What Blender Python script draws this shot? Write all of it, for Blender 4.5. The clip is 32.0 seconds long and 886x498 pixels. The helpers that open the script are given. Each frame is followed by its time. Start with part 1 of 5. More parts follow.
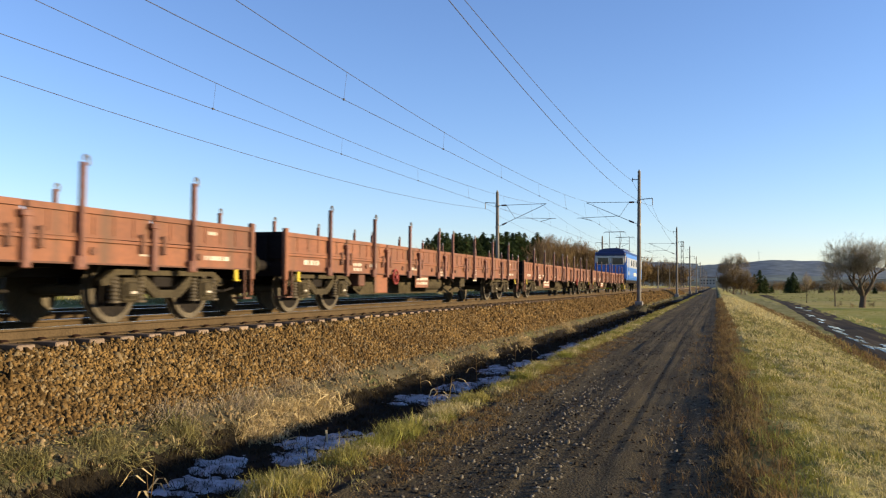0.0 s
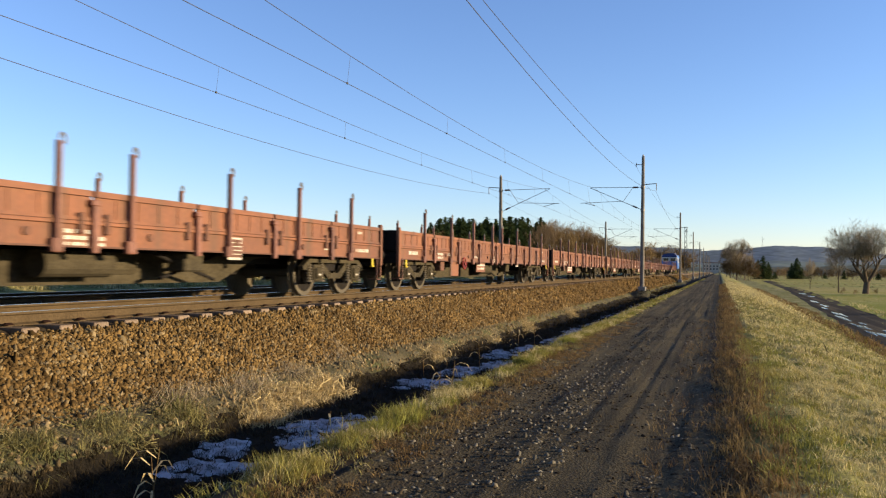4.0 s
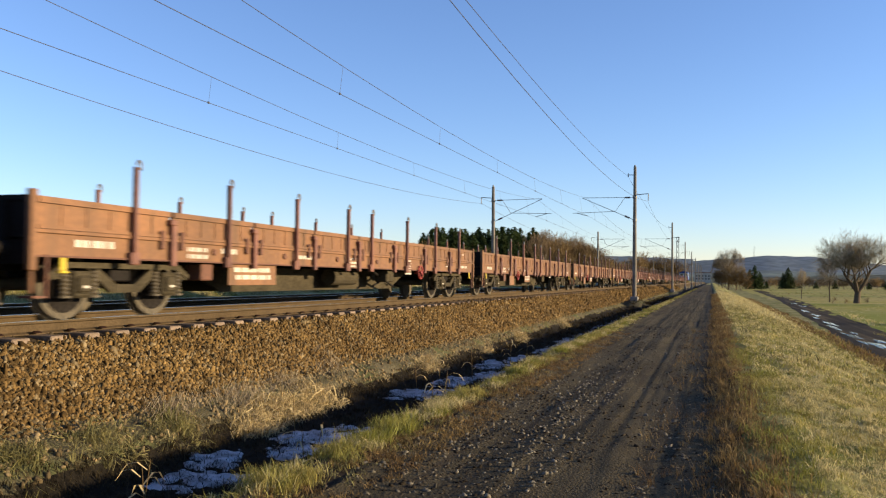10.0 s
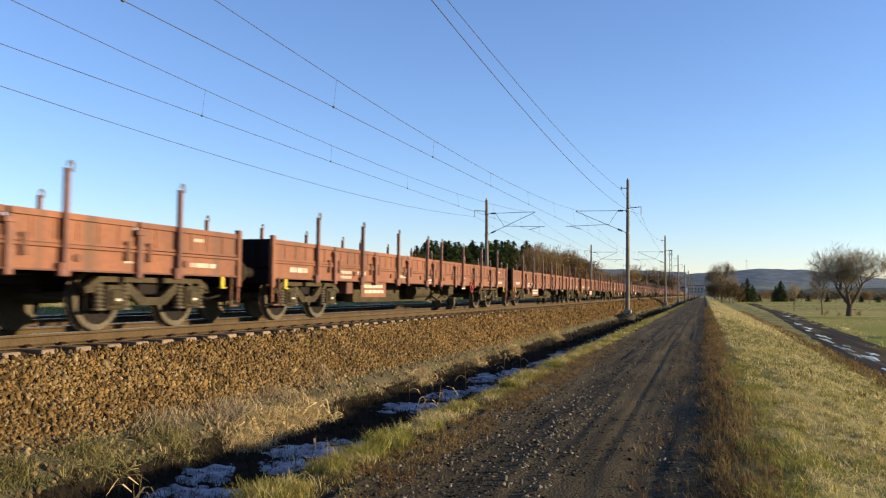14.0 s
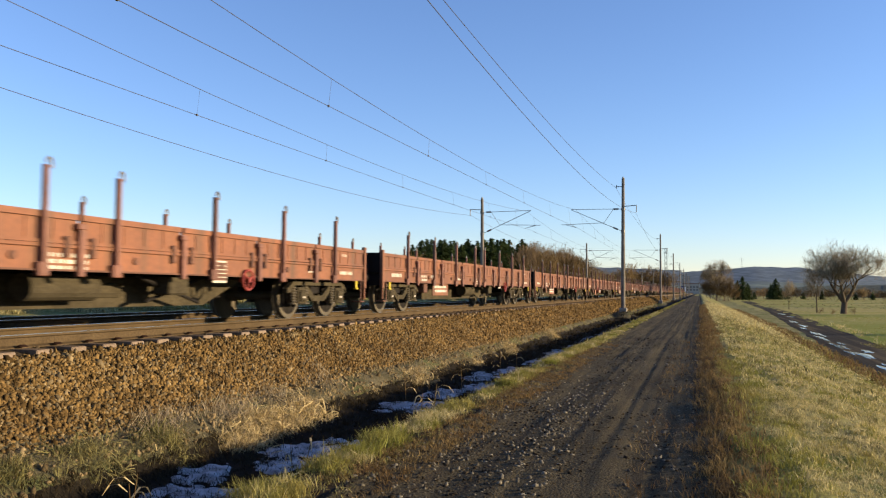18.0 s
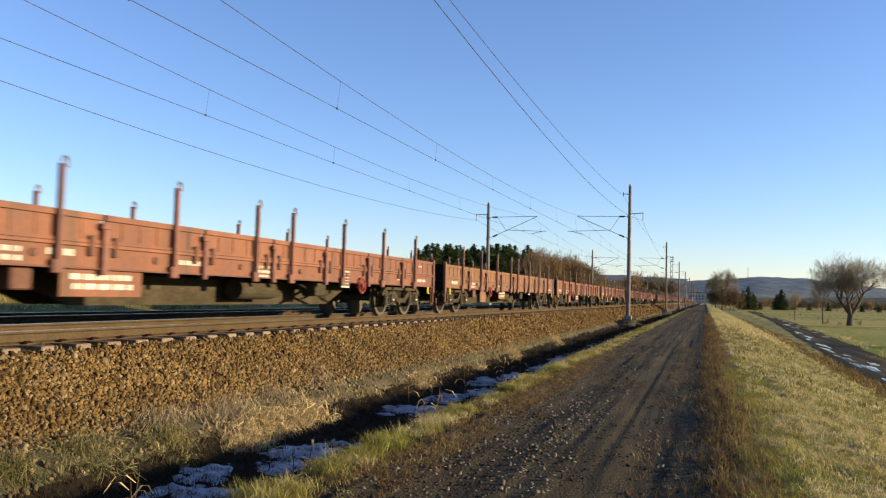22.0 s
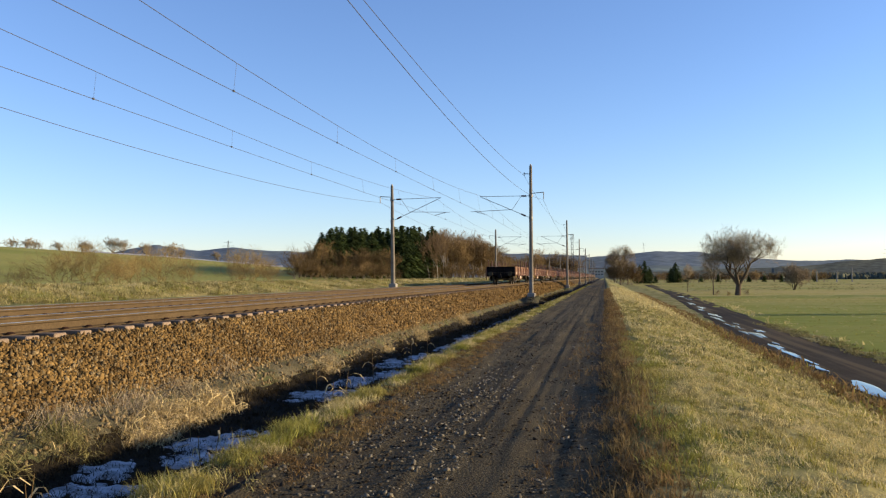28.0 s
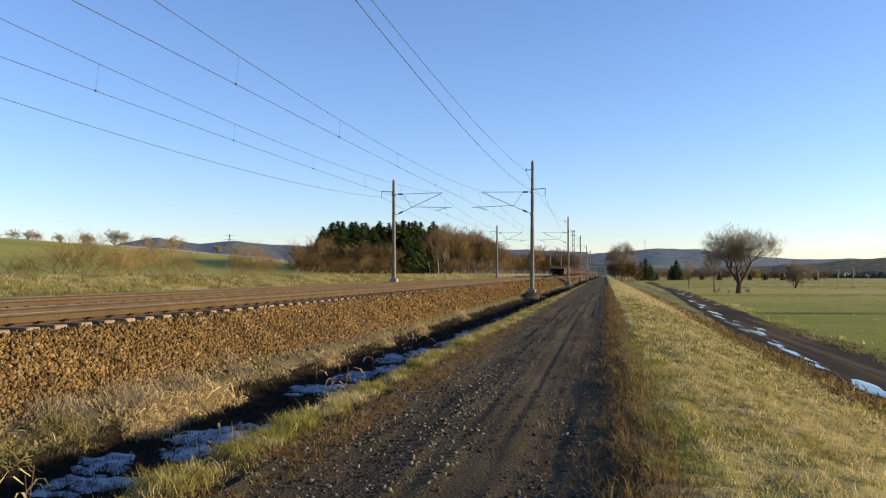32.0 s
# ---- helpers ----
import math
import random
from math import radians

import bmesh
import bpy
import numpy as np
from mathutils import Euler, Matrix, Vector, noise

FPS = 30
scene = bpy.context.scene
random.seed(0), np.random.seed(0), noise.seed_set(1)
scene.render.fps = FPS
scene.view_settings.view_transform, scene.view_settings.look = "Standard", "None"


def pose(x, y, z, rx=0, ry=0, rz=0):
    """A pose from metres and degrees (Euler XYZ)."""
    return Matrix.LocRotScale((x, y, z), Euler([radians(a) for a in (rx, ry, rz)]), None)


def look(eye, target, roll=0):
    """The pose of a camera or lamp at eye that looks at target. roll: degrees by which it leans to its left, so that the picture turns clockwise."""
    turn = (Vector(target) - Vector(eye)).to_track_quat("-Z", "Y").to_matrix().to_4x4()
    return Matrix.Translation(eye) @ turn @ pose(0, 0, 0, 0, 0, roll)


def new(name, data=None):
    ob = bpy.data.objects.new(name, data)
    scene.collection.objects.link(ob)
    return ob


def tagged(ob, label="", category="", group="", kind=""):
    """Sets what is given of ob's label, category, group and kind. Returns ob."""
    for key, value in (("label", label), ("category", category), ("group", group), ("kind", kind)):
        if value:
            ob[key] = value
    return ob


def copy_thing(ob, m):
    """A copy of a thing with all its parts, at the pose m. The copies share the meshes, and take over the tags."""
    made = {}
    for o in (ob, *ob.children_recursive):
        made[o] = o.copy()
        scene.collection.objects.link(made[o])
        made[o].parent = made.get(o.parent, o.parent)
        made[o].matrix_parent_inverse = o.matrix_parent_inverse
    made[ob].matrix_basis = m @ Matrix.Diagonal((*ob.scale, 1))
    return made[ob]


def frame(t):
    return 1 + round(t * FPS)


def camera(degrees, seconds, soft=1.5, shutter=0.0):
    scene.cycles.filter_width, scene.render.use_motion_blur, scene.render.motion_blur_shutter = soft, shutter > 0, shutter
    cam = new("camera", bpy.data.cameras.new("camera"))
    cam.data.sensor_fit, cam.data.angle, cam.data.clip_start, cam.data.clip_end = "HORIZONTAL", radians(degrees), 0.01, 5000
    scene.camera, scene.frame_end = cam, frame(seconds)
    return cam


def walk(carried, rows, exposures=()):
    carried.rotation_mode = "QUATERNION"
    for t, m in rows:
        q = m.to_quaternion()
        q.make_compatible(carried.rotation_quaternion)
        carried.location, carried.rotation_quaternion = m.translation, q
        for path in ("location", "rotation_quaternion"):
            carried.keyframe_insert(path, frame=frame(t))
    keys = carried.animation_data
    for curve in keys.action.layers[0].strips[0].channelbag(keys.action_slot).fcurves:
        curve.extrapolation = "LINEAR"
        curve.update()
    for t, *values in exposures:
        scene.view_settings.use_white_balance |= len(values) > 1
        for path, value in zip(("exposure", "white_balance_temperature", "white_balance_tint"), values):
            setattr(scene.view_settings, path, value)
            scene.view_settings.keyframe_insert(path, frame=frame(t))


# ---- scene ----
cam = camera(57.0, 32.0, soft=1.2, shutter=0.16)
EYE = 1.65
PATH = [
    (0.0, 92.46, -0.40, 18.50),
    (0.5, 92.51, -0.67, 18.46),
    (1.0, 92.56, -0.65, 18.44),
    (1.5, 92.44, -0.46, 18.55),
    (2.0, 92.03, -0.54, 18.60),
    (2.5, 91.80, -0.51, 18.71),
    (3.0, 91.50, -0.66, 18.84),
    (3.5, 91.36, -0.59, 18.79),
    (5.5, 91.51, -0.75, 18.50),
    (6.0, 91.57, -0.53, 18.42),
    (6.5, 91.85, -0.43, 18.37),
    (7.0, 92.12, -0.44, 18.34),
    (7.5, 92.34, -0.48, 18.40),
    (8.0, 92.32, -0.40, 18.52),
    (8.5, 92.42, -0.24, 18.52),
    (9.0, 92.40, -0.36, 18.39),
    (9.5, 92.23, -0.49, 18.27),
    (10.0, 92.10, -0.54, 18.20),
    (10.5, 92.26, -0.62, 18.21),
    (11.0, 92.39, -0.40, 18.07),
    (11.5, 92.40, -0.38, 18.02),
    (12.0, 92.43, -0.31, 17.99),
    (12.5, 92.56, -0.23, 17.91),
    (13.0, 92.82, -0.29, 17.91),
    (13.5, 92.92, -0.38, 17.83),
    (14.0, 93.02, -0.52, 17.74),
    (14.5, 93.02, -0.49, 17.75),
    (16.5, 92.46, -0.10, 17.46),
    (17.0, 92.34, -0.24, 17.38),
    (17.5, 92.70, -0.40, 17.42),
    (18.0, 92.94, -0.35, 17.44),
    (18.5, 93.05, -0.39, 17.46),
    (19.0, 93.05, -0.39, 17.51),
    (19.5, 93.09, -0.36, 17.60),
    (20.0, 93.43, -0.48, 17.63),
    (20.5, 93.71, -0.73, 17.86),
    (21.0, 93.80, -0.78, 17.91),
    (21.5, 93.68, -1.12, 17.90),
    (22.0, 93.23, -1.43, 17.78),
    (22.5, 92.79, -1.29, 17.71),
    (23.0, 92.25, -0.44, 17.88),
    (23.5, 92.27, 0.57, 18.20),
    (24.0, 92.60, 1.15, 18.40),
    (24.5, 92.68, 0.96, 18.33),
    (26.5, 92.08, 0.25, 14.11),
    (27.0, 92.14, 0.21, 12.50),
    (27.5, 92.16, 0.39, 11.74),
    (28.0, 92.04, 0.42, 11.18),
    (28.5, 91.93, 0.31, 10.84),
    (29.0, 91.91, 0.14, 10.74),
    (29.5, 92.01, 0.41, 10.75),
    (30.0, 92.17, 0.27, 10.83),
    (30.5, 92.29, 0.03, 10.92),
    (31.0, 92.19, -0.08, 11.08),
    (31.5, 92.00, -0.07, 11.43),
    (32.0, 91.71, -0.10, 11.24),
]
PATH = [(t, pose(0, 0, EYE, a, b, c)) for t, a, b, c in PATH]
walk(cam, PATH)


# ---- world, sun, exposure ----
SUN_AHEAD, SUN_UP = 12.0, 11.0
world = bpy.data.worlds.new("world")
scene.world = world
world.use_nodes = True
wn = world.node_tree
sky = wn.nodes.new("ShaderNodeTexSky")
sky.sky_type, sky.sun_disc = "NISHITA", False
sky.sun_elevation, sky.sun_rotation = radians(SUN_UP), radians(90 - SUN_AHEAD)
sky.air_density, sky.dust_density, sky.ozone_density = 1.0, 0.0, 3.6
tint = wn.nodes.new("ShaderNodeMix")
tint.data_type, tint.blend_type = "RGBA", "MULTIPLY"
tint.inputs[0].default_value, tint.inputs[7].default_value = 1.0, (1.07, 0.97, 1.11, 1)
wn.links.new(sky.outputs[0], tint.inputs[6])
wn.links.new(tint.outputs[2], wn.nodes["Background"].inputs[0])
wn.nodes["Background"].inputs[1].default_value = 0.1165
sun = new("sun", bpy.data.lights.new("sun", "SUN"))
sun.data.energy, sun.data.angle, sun.data.color = 5.0, radians(0.5), (1.0, 0.79, 0.49)
ca, sa, ce, se = math.cos(radians(SUN_AHEAD)), math.sin(radians(SUN_AHEAD)), math.cos(radians(SUN_UP)), math.sin(radians(SUN_UP))
sun.matrix_world = look((ca * ce * 50, sa * ce * 50, se * 50), (0, 0, 0))
scene.view_settings.exposure = 1.05

# ---- the plan, in metres ----
RAIL = 1.05            # rail head above the road
NEAR, FAR = -9.16, -13.16   # track axes
SPAN = 63.8            # between masts
MAST_R, MAST_L = -5.6, -16.7
FIELD = -1.7           # meadow beside the embankment
PITCH = 20.5           # from wagon to wagon
HALF = 9.65            # half a wagon's body


# ---- materials ----
def mat(name, base, rough=0.8, metal=0.0, var=0.25, scale=3.0, fine=40.0, bump=0.2, dark=None, amount=0.5, island=0.0, rand=0.0, bump_scale=None, trans=0.0):
    """A procedural surface: a colour, varied at two scales towards dark, with relief."""
    m = bpy.data.materials.new(name)
    m.use_nodes = True
    nt = m.node_tree
    n, l = nt.nodes, nt.links
    b = n["Principled BSDF"]
    b.inputs["Roughness"].default_value, b.inputs["Metallic"].default_value = rough, metal
    if rough > 0.84:
        b.inputs["Specular IOR Level"].default_value = 0.08
    co = n.new("ShaderNodeTexCoord")
    big, small = n.new("ShaderNodeTexNoise"), n.new("ShaderNodeTexNoise")
    big.inputs["Scale"].default_value, small.inputs["Scale"].default_value = scale, fine
    big.inputs["Detail"].default_value, small.inputs["Detail"].default_value = 6, 4
    l.new(co.outputs["Object"], big.inputs["Vector"])
    l.new(co.outputs["Object"], small.inputs["Vector"])
    ramp = n.new("ShaderNodeValToRGB")
    ramp.color_ramp.elements[0].position, ramp.color_ramp.elements[1].position = 0.35, 0.68
    l.new(big.outputs["Fac"], ramp.inputs["Fac"])
    mix = n.new("ShaderNodeMix")
    mix.data_type = "RGBA"
    d = dark if dark else tuple(c * (1 - var) for c in base)
    mix.inputs[6].default_value, mix.inputs[7].default_value = (*base, 1), (*d, 1)
    f = n.new("ShaderNodeMath")
    f.operation = "MULTIPLY"
    f.inputs[1].default_value = amount * 2 if dark else 1.0
    f.use_clamp = True
    l.new(ramp.outputs["Color"], f.inputs[0])
    l.new(f.outputs[0], mix.inputs[0])
    hsv = n.new("ShaderNodeHueSaturation")
    l.new(mix.outputs[2], hsv.inputs["Color"])
    val = n.new("ShaderNodeMapRange")
    val.inputs["To Min"].default_value, val.inputs["To Max"].default_value = 1 - var, 1 + var
    val.inputs["From Min"].default_value, val.inputs["From Max"].default_value = 0.3, 0.7
    l.new(small.outputs["Fac"], val.inputs["Value"])
    last = val.outputs[0]
    for src, k in (("island", island), ("rand", rand)):
        if k:
            g = n.new("ShaderNodeNewGeometry") if src == "island" else n.new("ShaderNodeObjectInfo")
            r = n.new("ShaderNodeMapRange")
            r.inputs["To Min"].default_value, r.inputs["To Max"].default_value = 1 - k, 1 + k
            l.new(g.outputs["Random Per Island" if src == "island" else "Random"], r.inputs["Value"])
            mu = n.new("ShaderNodeMath")
            mu.operation = "MULTIPLY"
            l.new(last, mu.inputs[0])
            l.new(r.outputs[0], mu.inputs[1])
            last = mu.outputs[0]
    l.new(last, hsv.inputs["Value"])
    l.new(hsv.outputs[0], b.inputs["Base Color"])
    if trans:
        tr, ms = n.new("ShaderNodeBsdfTranslucent"), n.new("ShaderNodeMixShader")
        ms.inputs[0].default_value = trans
        l.new(hsv.outputs[0], tr.inputs["Color"])
        l.new(b.outputs[0], ms.inputs[1])
        l.new(tr.outputs[0], ms.inputs[2])
        l.new(ms.outputs[0], n["Material Output"].inputs["Surface"])
    if bump:
        bp = n.new("ShaderNodeBump")
        bp.inputs["Strength"].default_value, bp.inputs["Distance"].default_value = bump, 0.02
        l.new(small.outputs["Fac"], bp.inputs["Height"])
        l.new(bp.outputs[0], b.inputs["Normal"])
    return m


def plain(name, base, rough=0.6, metal=0.0):
    return mat(name, base, rough, metal, 0.1, 2.0, 30.0, 0.05)


M = dict(
    grass=mat("matted dry grass", (0.205, 0.178, 0.062), 0.95, 0, 0.45, 0.35, 14.0, 1.0, dark=(0.110, 0.115, 0.032), amount=0.45),
    meadow=mat("meadow", (0.255, 0.228, 0.042), 0.95, 0, 0.45, 0.05, 1.2, 1.0, dark=(0.300, 0.240, 0.070), amount=0.5),
    blade_dry=mat("dry blade", (0.53, 0.44, 0.21), 0.8, 0, 0.2, 0.6, 20, 0, dark=(0.40, 0.335, 0.14), island=0.45, trans=0.35),
    blade_green=mat("green blade", (0.185, 0.193, 0.0252), 0.8, 0, 0.25, 0.6, 20, 0, dark=(0.319, 0.26, 0.0714), island=0.35, trans=0.35),
    blade_brown=mat("rust-brown blade", (0.165, 0.098, 0.042), 0.85, 0, 0.25, 0.8, 20, 0, dark=(0.215, 0.155, 0.066), island=0.4, trans=0.3),
    blade_olive=mat("olive matted blade", (0.235, 0.20, 0.088), 0.85, 0, 0.25, 0.8, 20, 0, dark=(0.15, 0.14, 0.048), island=0.45, trans=0.25),
    straw=mat("straw", (0.50, 0.385, 0.185), 0.8, 0, 0.2, 0.8, 20, 0, island=0.5, trans=0.3),
    # soil made near-black, with part of the ditch's shade in its colour
    soil=mat("shade-darkened ditch soil", (0.016, 0.013, 0.009), 0.97, 0, 0.35, 1.0, 18, 0.7),
    gravel=mat("brown gravel road", (0.062, 0.050, 0.029), 0.97, 0, 0.7, 0.45, 42, 1.0, dark=(0.036, 0.029, 0.0170), amount=0.5),
    pebble=mat("pebbles", (0.105, 0.088, 0.060), 0.95, 0, 0.3, 2, 60, 0.2, island=0.7),
    ballast=mat("ballast bed", (0.070, 0.045, 0.018), 0.97, 0, 0.5, 1.0, 16, 1.0, dark=(0.036, 0.024, 0.010)),
    stone=mat("rust-dusted ballast stone", (0.142, 0.088, 0.031), 0.97, 0, 0.3, 1.2, 30, 0.3, dark=(0.082, 0.049, 0.018), island=0.65),
    stone_grey=mat("grey-tan ballast stone", (0.170, 0.124, 0.064), 0.95, 0, 0.25, 1.2, 30, 0.3, island=0.5),
    crib=mat("dusty fine ballast between the rails", (0.066, 0.047, 0.027), 0.97, 0, 0.3, 0.8, 20, 0.6, dark=(0.045, 0.032, 0.019)),
    bench=mat("trodden grit and dead grass", (0.102, 0.086, 0.050), 0.96, 0, 0.4, 1.6, 34, 1.0, dark=(0.052, 0.046, 0.026), amount=0.45),
    stone_pale=mat("pale pebble", (0.128, 0.112, 0.084), 0.95, 0, 0.25, 2, 40, 0.2, island=0.55),
    litter=mat("rotten grass", (0.040, 0.030, 0.016), 0.95, 0, 0.3, 2, 20, 0, island=0.5),
    mud=mat("mud", (0.0286, 0.0206, 0.0126), 0.95, 0, 0.35, 0.8, 10, 0.6),
    water=mat("puddle", (0.03, 0.035, 0.04), 0.06, 0, 0.1, 0.5, 6, 0.02),
    snow=mat("old snow", (0.44, 0.455, 0.49), 0.85, 0, 0.2, 4, 14, 0.3, dark=(0.20, 0.203, 0.21), amount=0.55),
    concrete=mat("weathered concrete", (0.263, 0.24, 0.206), 0.85, 0, 0.2, 1.5, 30, 0.25),
    mast_concrete=mat("dark weathered mast concrete", (0.200, 0.178, 0.148), 0.88, 0, 0.25, 1.2, 30, 0.25, dark=(0.120, 0.102, 0.082)),
    sleeper=mat("dusty concrete sleeper", (0.262, 0.198, 0.146), 0.92, 0, 0.2, 1.5, 30, 0.3, dark=(0.155, 0.110, 0.076), rand=0.15),
    rail=mat("rusty rail", (0.078, 0.053, 0.028), 0.85, 0.0, 0.25, 2, 40, 0.2),
    railhead=mat("polished rail head", (0.55, 0.52, 0.50), 0.25, 1.0, 0.1, 2, 40, 0.0),
    clip=mat("rail clip", (0.026, 0.0125, 0.0085), 0.85, 0.0, 0.3, 3, 40, 0.1),
    galv=mat("dull galvanised steel", (0.168, 0.16, 0.151), 0.55, 0.7, 0.2, 2, 30, 0.05),
    wire=mat("wire", (0.07, 0.065, 0.06), 0.6, 0.5, 0.1, 2, 30, 0.0),
    insul=mat("insulator", (0.08, 0.0343, 0.0228), 0.2, 0, 0.1, 2, 30, 0.0),
    bark=mat("bark", (0.105, 0.080, 0.056), 0.95, 0, 0.3, 3, 20, 0.6),
    twig=mat("bare twigs", (0.350, 0.282, 0.185), 0.9, 0, 0.25, 1, 10, 0.0, island=0.3, rand=0.15, trans=0.3),
    twig_red=mat("brown twigs", (0.190, 0.130, 0.062), 0.9, 0, 0.25, 1, 10, 0.0, island=0.35, rand=0.3, trans=0.25),
    twig_gold=mat("golden-brown twigs", (0.345, 0.250, 0.110), 0.9, 0, 0.25, 1, 10, 0.0, island=0.35, rand=0.2, trans=0.35),
    twig_pale=mat("birch twigs", (0.225, 0.160, 0.098), 0.9, 0, 0.25, 1, 10, 0.0, island=0.3, rand=0.2, trans=0.3),
    birch=mat("birch bark", (0.354, 0.331, 0.286), 0.8, 0, 0.25, 2, 8, 0.1),
    needle=mat("spruce needles", (0.0504, 0.0714, 0.0218), 0.85, 0, 0.35, 1, 8, 0.0, island=0.5, rand=0.25, trans=0.2),
    # the hills' blue is distance haze, painted into their base colour
    hill=mat("haze-blue wooded hill", (0.105, 0.130, 0.158), 1.0, 0, 0.35, 0.004, 0.03, 0.0, dark=(0.125, 0.150, 0.150)),
    # pale because haze is mixed into the fields' colour
    hill_far=mat("haze-tinted fields", (0.150, 0.180, 0.142), 1.0, 0, 0.2, 0.010, 0.05, 0.0, dark=(0.095, 0.115, 0.122)),
    red=mat("red-oxide wagon paint", (0.190, 0.066, 0.0260), 0.7, 0, 0.18, 0.9, 14, 0.08, dark=(0.125, 0.043, 0.0185), amount=0.45, rand=0.13),
    red_tan=mat("dusty faded wagon paint", (0.188, 0.083, 0.0315), 0.75, 0, 0.2, 0.9, 14, 0.08, dark=(0.125, 0.058, 0.0235), amount=0.45, rand=0.13),
    stake=mat("weathered stake paint", (0.170, 0.066, 0.0400), 0.6, 0, 0.2, 1.0, 14, 0.06, dark=(0.100, 0.038, 0.0230), amount=0.5, rand=0.1),
    # the ends face away from the sun; their shade is painted in
    end_shade=mat("end board darkened as shade", (0.013, 0.0095, 0.0085), 0.85, 0, 0.3, 1.5, 20, 0.1),
    field=mat("winter crop", (0.255, 0.242, 0.058), 0.95, 0, 0.2, 0.03, 2.0, 0.4, dark=(0.285, 0.252, 0.066), amount=0.4),
    red_dark=mat("grimy red steel", (0.105, 0.0390, 0.0190), 0.75, 0, 0.25, 1.5, 20, 0.1, rand=0.1),
    grime=mat("brake-dust steel", (0.062, 0.050, 0.031), 0.88, 0.0, 0.35, 2, 25, 0.2),
    black=mat("sooty steel", (0.018, 0.015, 0.013), 0.85, 0.0, 0.3, 2, 25, 0.1),
    wheel=mat("wheel steel", (0.085, 0.066, 0.040), 0.75, 0.1, 0.25, 3, 25, 0.1),
    white=mat("weathered white paint", (0.525, 0.463, 0.378), 0.6, 0, 0.2, 4, 40, 0.03),
    yellow=mat("yellow paint", (0.5, 0.365, 0.0176), 0.5, 0, 0.1, 4, 40, 0.03),
    signal_red=mat("red handwheel paint", (0.218, 0.0252, 0.0151), 0.5, 0, 0.1, 4, 40, 0.03),
    timber=mat("wagon floor planks", (0.0916, 0.0628, 0.04), 0.9, 0, 0.3, 2, 25, 0.3),
    blue=mat("blue loco paint", (0.0286, 0.12, 0.388), 0.35, 0, 0.1, 1, 14, 0.02),
    band=mat("pale grey loco paint", (0.286, 0.302, 0.331), 0.4, 0, 0.1, 1, 14, 0.02),
    blue_dark=mat("dark blue roof paint", (0.0114, 0.0286, 0.114), 0.45, 0, 0.15, 1, 14, 0.05),
    glass=mat("dark cab glass", (0.02, 0.025, 0.03), 0.05, 0, 0.05, 1, 14, 0.0),
    plaster=mat("pale facade", (0.354, 0.331, 0.286), 0.9, 0, 0.1, 1, 10, 0.1),
    # greyed by painted haze, for the ridge and the far tree line
    woods=mat("haze-tinted leafless woods", (0.0945, 0.0957, 0.063), 1.0, 0, 0.45, 0.02, 0.12, 0.0, dark=(0.0567, 0.0655, 0.0529)),
    clod=mat("dark clods", (0.042, 0.0319, 0.0202), 0.97, 0, 0.4, 2, 40, 0.3, island=0.5),
    roof=mat("tile roof", (0.16, 0.0571, 0.0343), 0.9, 0, 0.2, 1, 10, 0.2),
)


def banded(m, sx, sy, colour, lo, hi, seed):
    """Adds long bands of a second colour, stretched along the ground, to a material."""
    n, l = m.node_tree.nodes, m.node_tree.links
    b = n["Principled BSDF"]
    old = b.inputs["Base Color"].links[0].from_socket
    co, mp, no, rg, mx = n.new("ShaderNodeTexCoord"), n.new("ShaderNodeMapping"), n.new("ShaderNodeTexNoise"), n.new("ShaderNodeMapRange"), n.new("ShaderNodeMix")
    mp.inputs["Scale"].default_value, mp.inputs["Location"].default_value = (sx, sy, 0), (seed, seed * 2, 0)
    no.inputs["Scale"].default_value, no.inputs["Detail"].default_value = 1.0, 5
    rg.inputs["From Min"].default_value, rg.inputs["From Max"].default_value = lo, hi
    mx.data_type = "RGBA"
    mx.inputs[7].default_value = (*colour, 1)
    l.new(co.outputs["Object"], mp.inputs["Vector"])
    l.new(mp.outputs[0], no.inputs["Vector"])
    l.new(no.outputs["Fac"], rg.inputs["Value"])
    l.new(rg.outputs[0], mx.inputs[0])
    l.new(old, mx.inputs[6])
    l.new(mx.outputs[2], b.inputs["Base Color"])


def nearer(m, colour, y0, y1):
    """A greener sward on the nearer part of the meadow, with a ragged border."""
    n, l = m.node_tree.nodes, m.node_tree.links
    b = n["Principled BSDF"]
    old = b.inputs["Base Color"].links[0].from_socket
    co, sp, no, ad, rg, mx = n.new("ShaderNodeTexCoord"), n.new("ShaderNodeSeparateXYZ"), n.new("ShaderNodeTexNoise"), n.new("ShaderNodeMath"), n.new("ShaderNodeMapRange"), n.new("ShaderNodeMix")
    no.inputs["Scale"].default_value, no.inputs["Detail"].default_value = .035, 6
    ad.operation = "MULTIPLY_ADD"
    ad.inputs[1].default_value = 90.0
    rg.inputs["From Min"].default_value, rg.inputs["From Max"].default_value = y1 + 45, y0 + 45
    rg.inputs["To Max"].default_value = .75
    mx.data_type = "RGBA"
    mx.inputs[7].default_value = (*colour, 1)
    l.new(co.outputs["Object"], sp.inputs[0])
    l.new(co.outputs["Object"], no.inputs["Vector"])
    l.new(no.outputs["Fac"], ad.inputs[0])
    l.new(sp.outputs[1], ad.inputs[2])
    l.new(ad.outputs[0], rg.inputs["Value"])
    l.new(rg.outputs[0], mx.inputs[0])
    l.new(old, mx.inputs[6])
    l.new(mx.outputs[2], b.inputs["Base Color"])


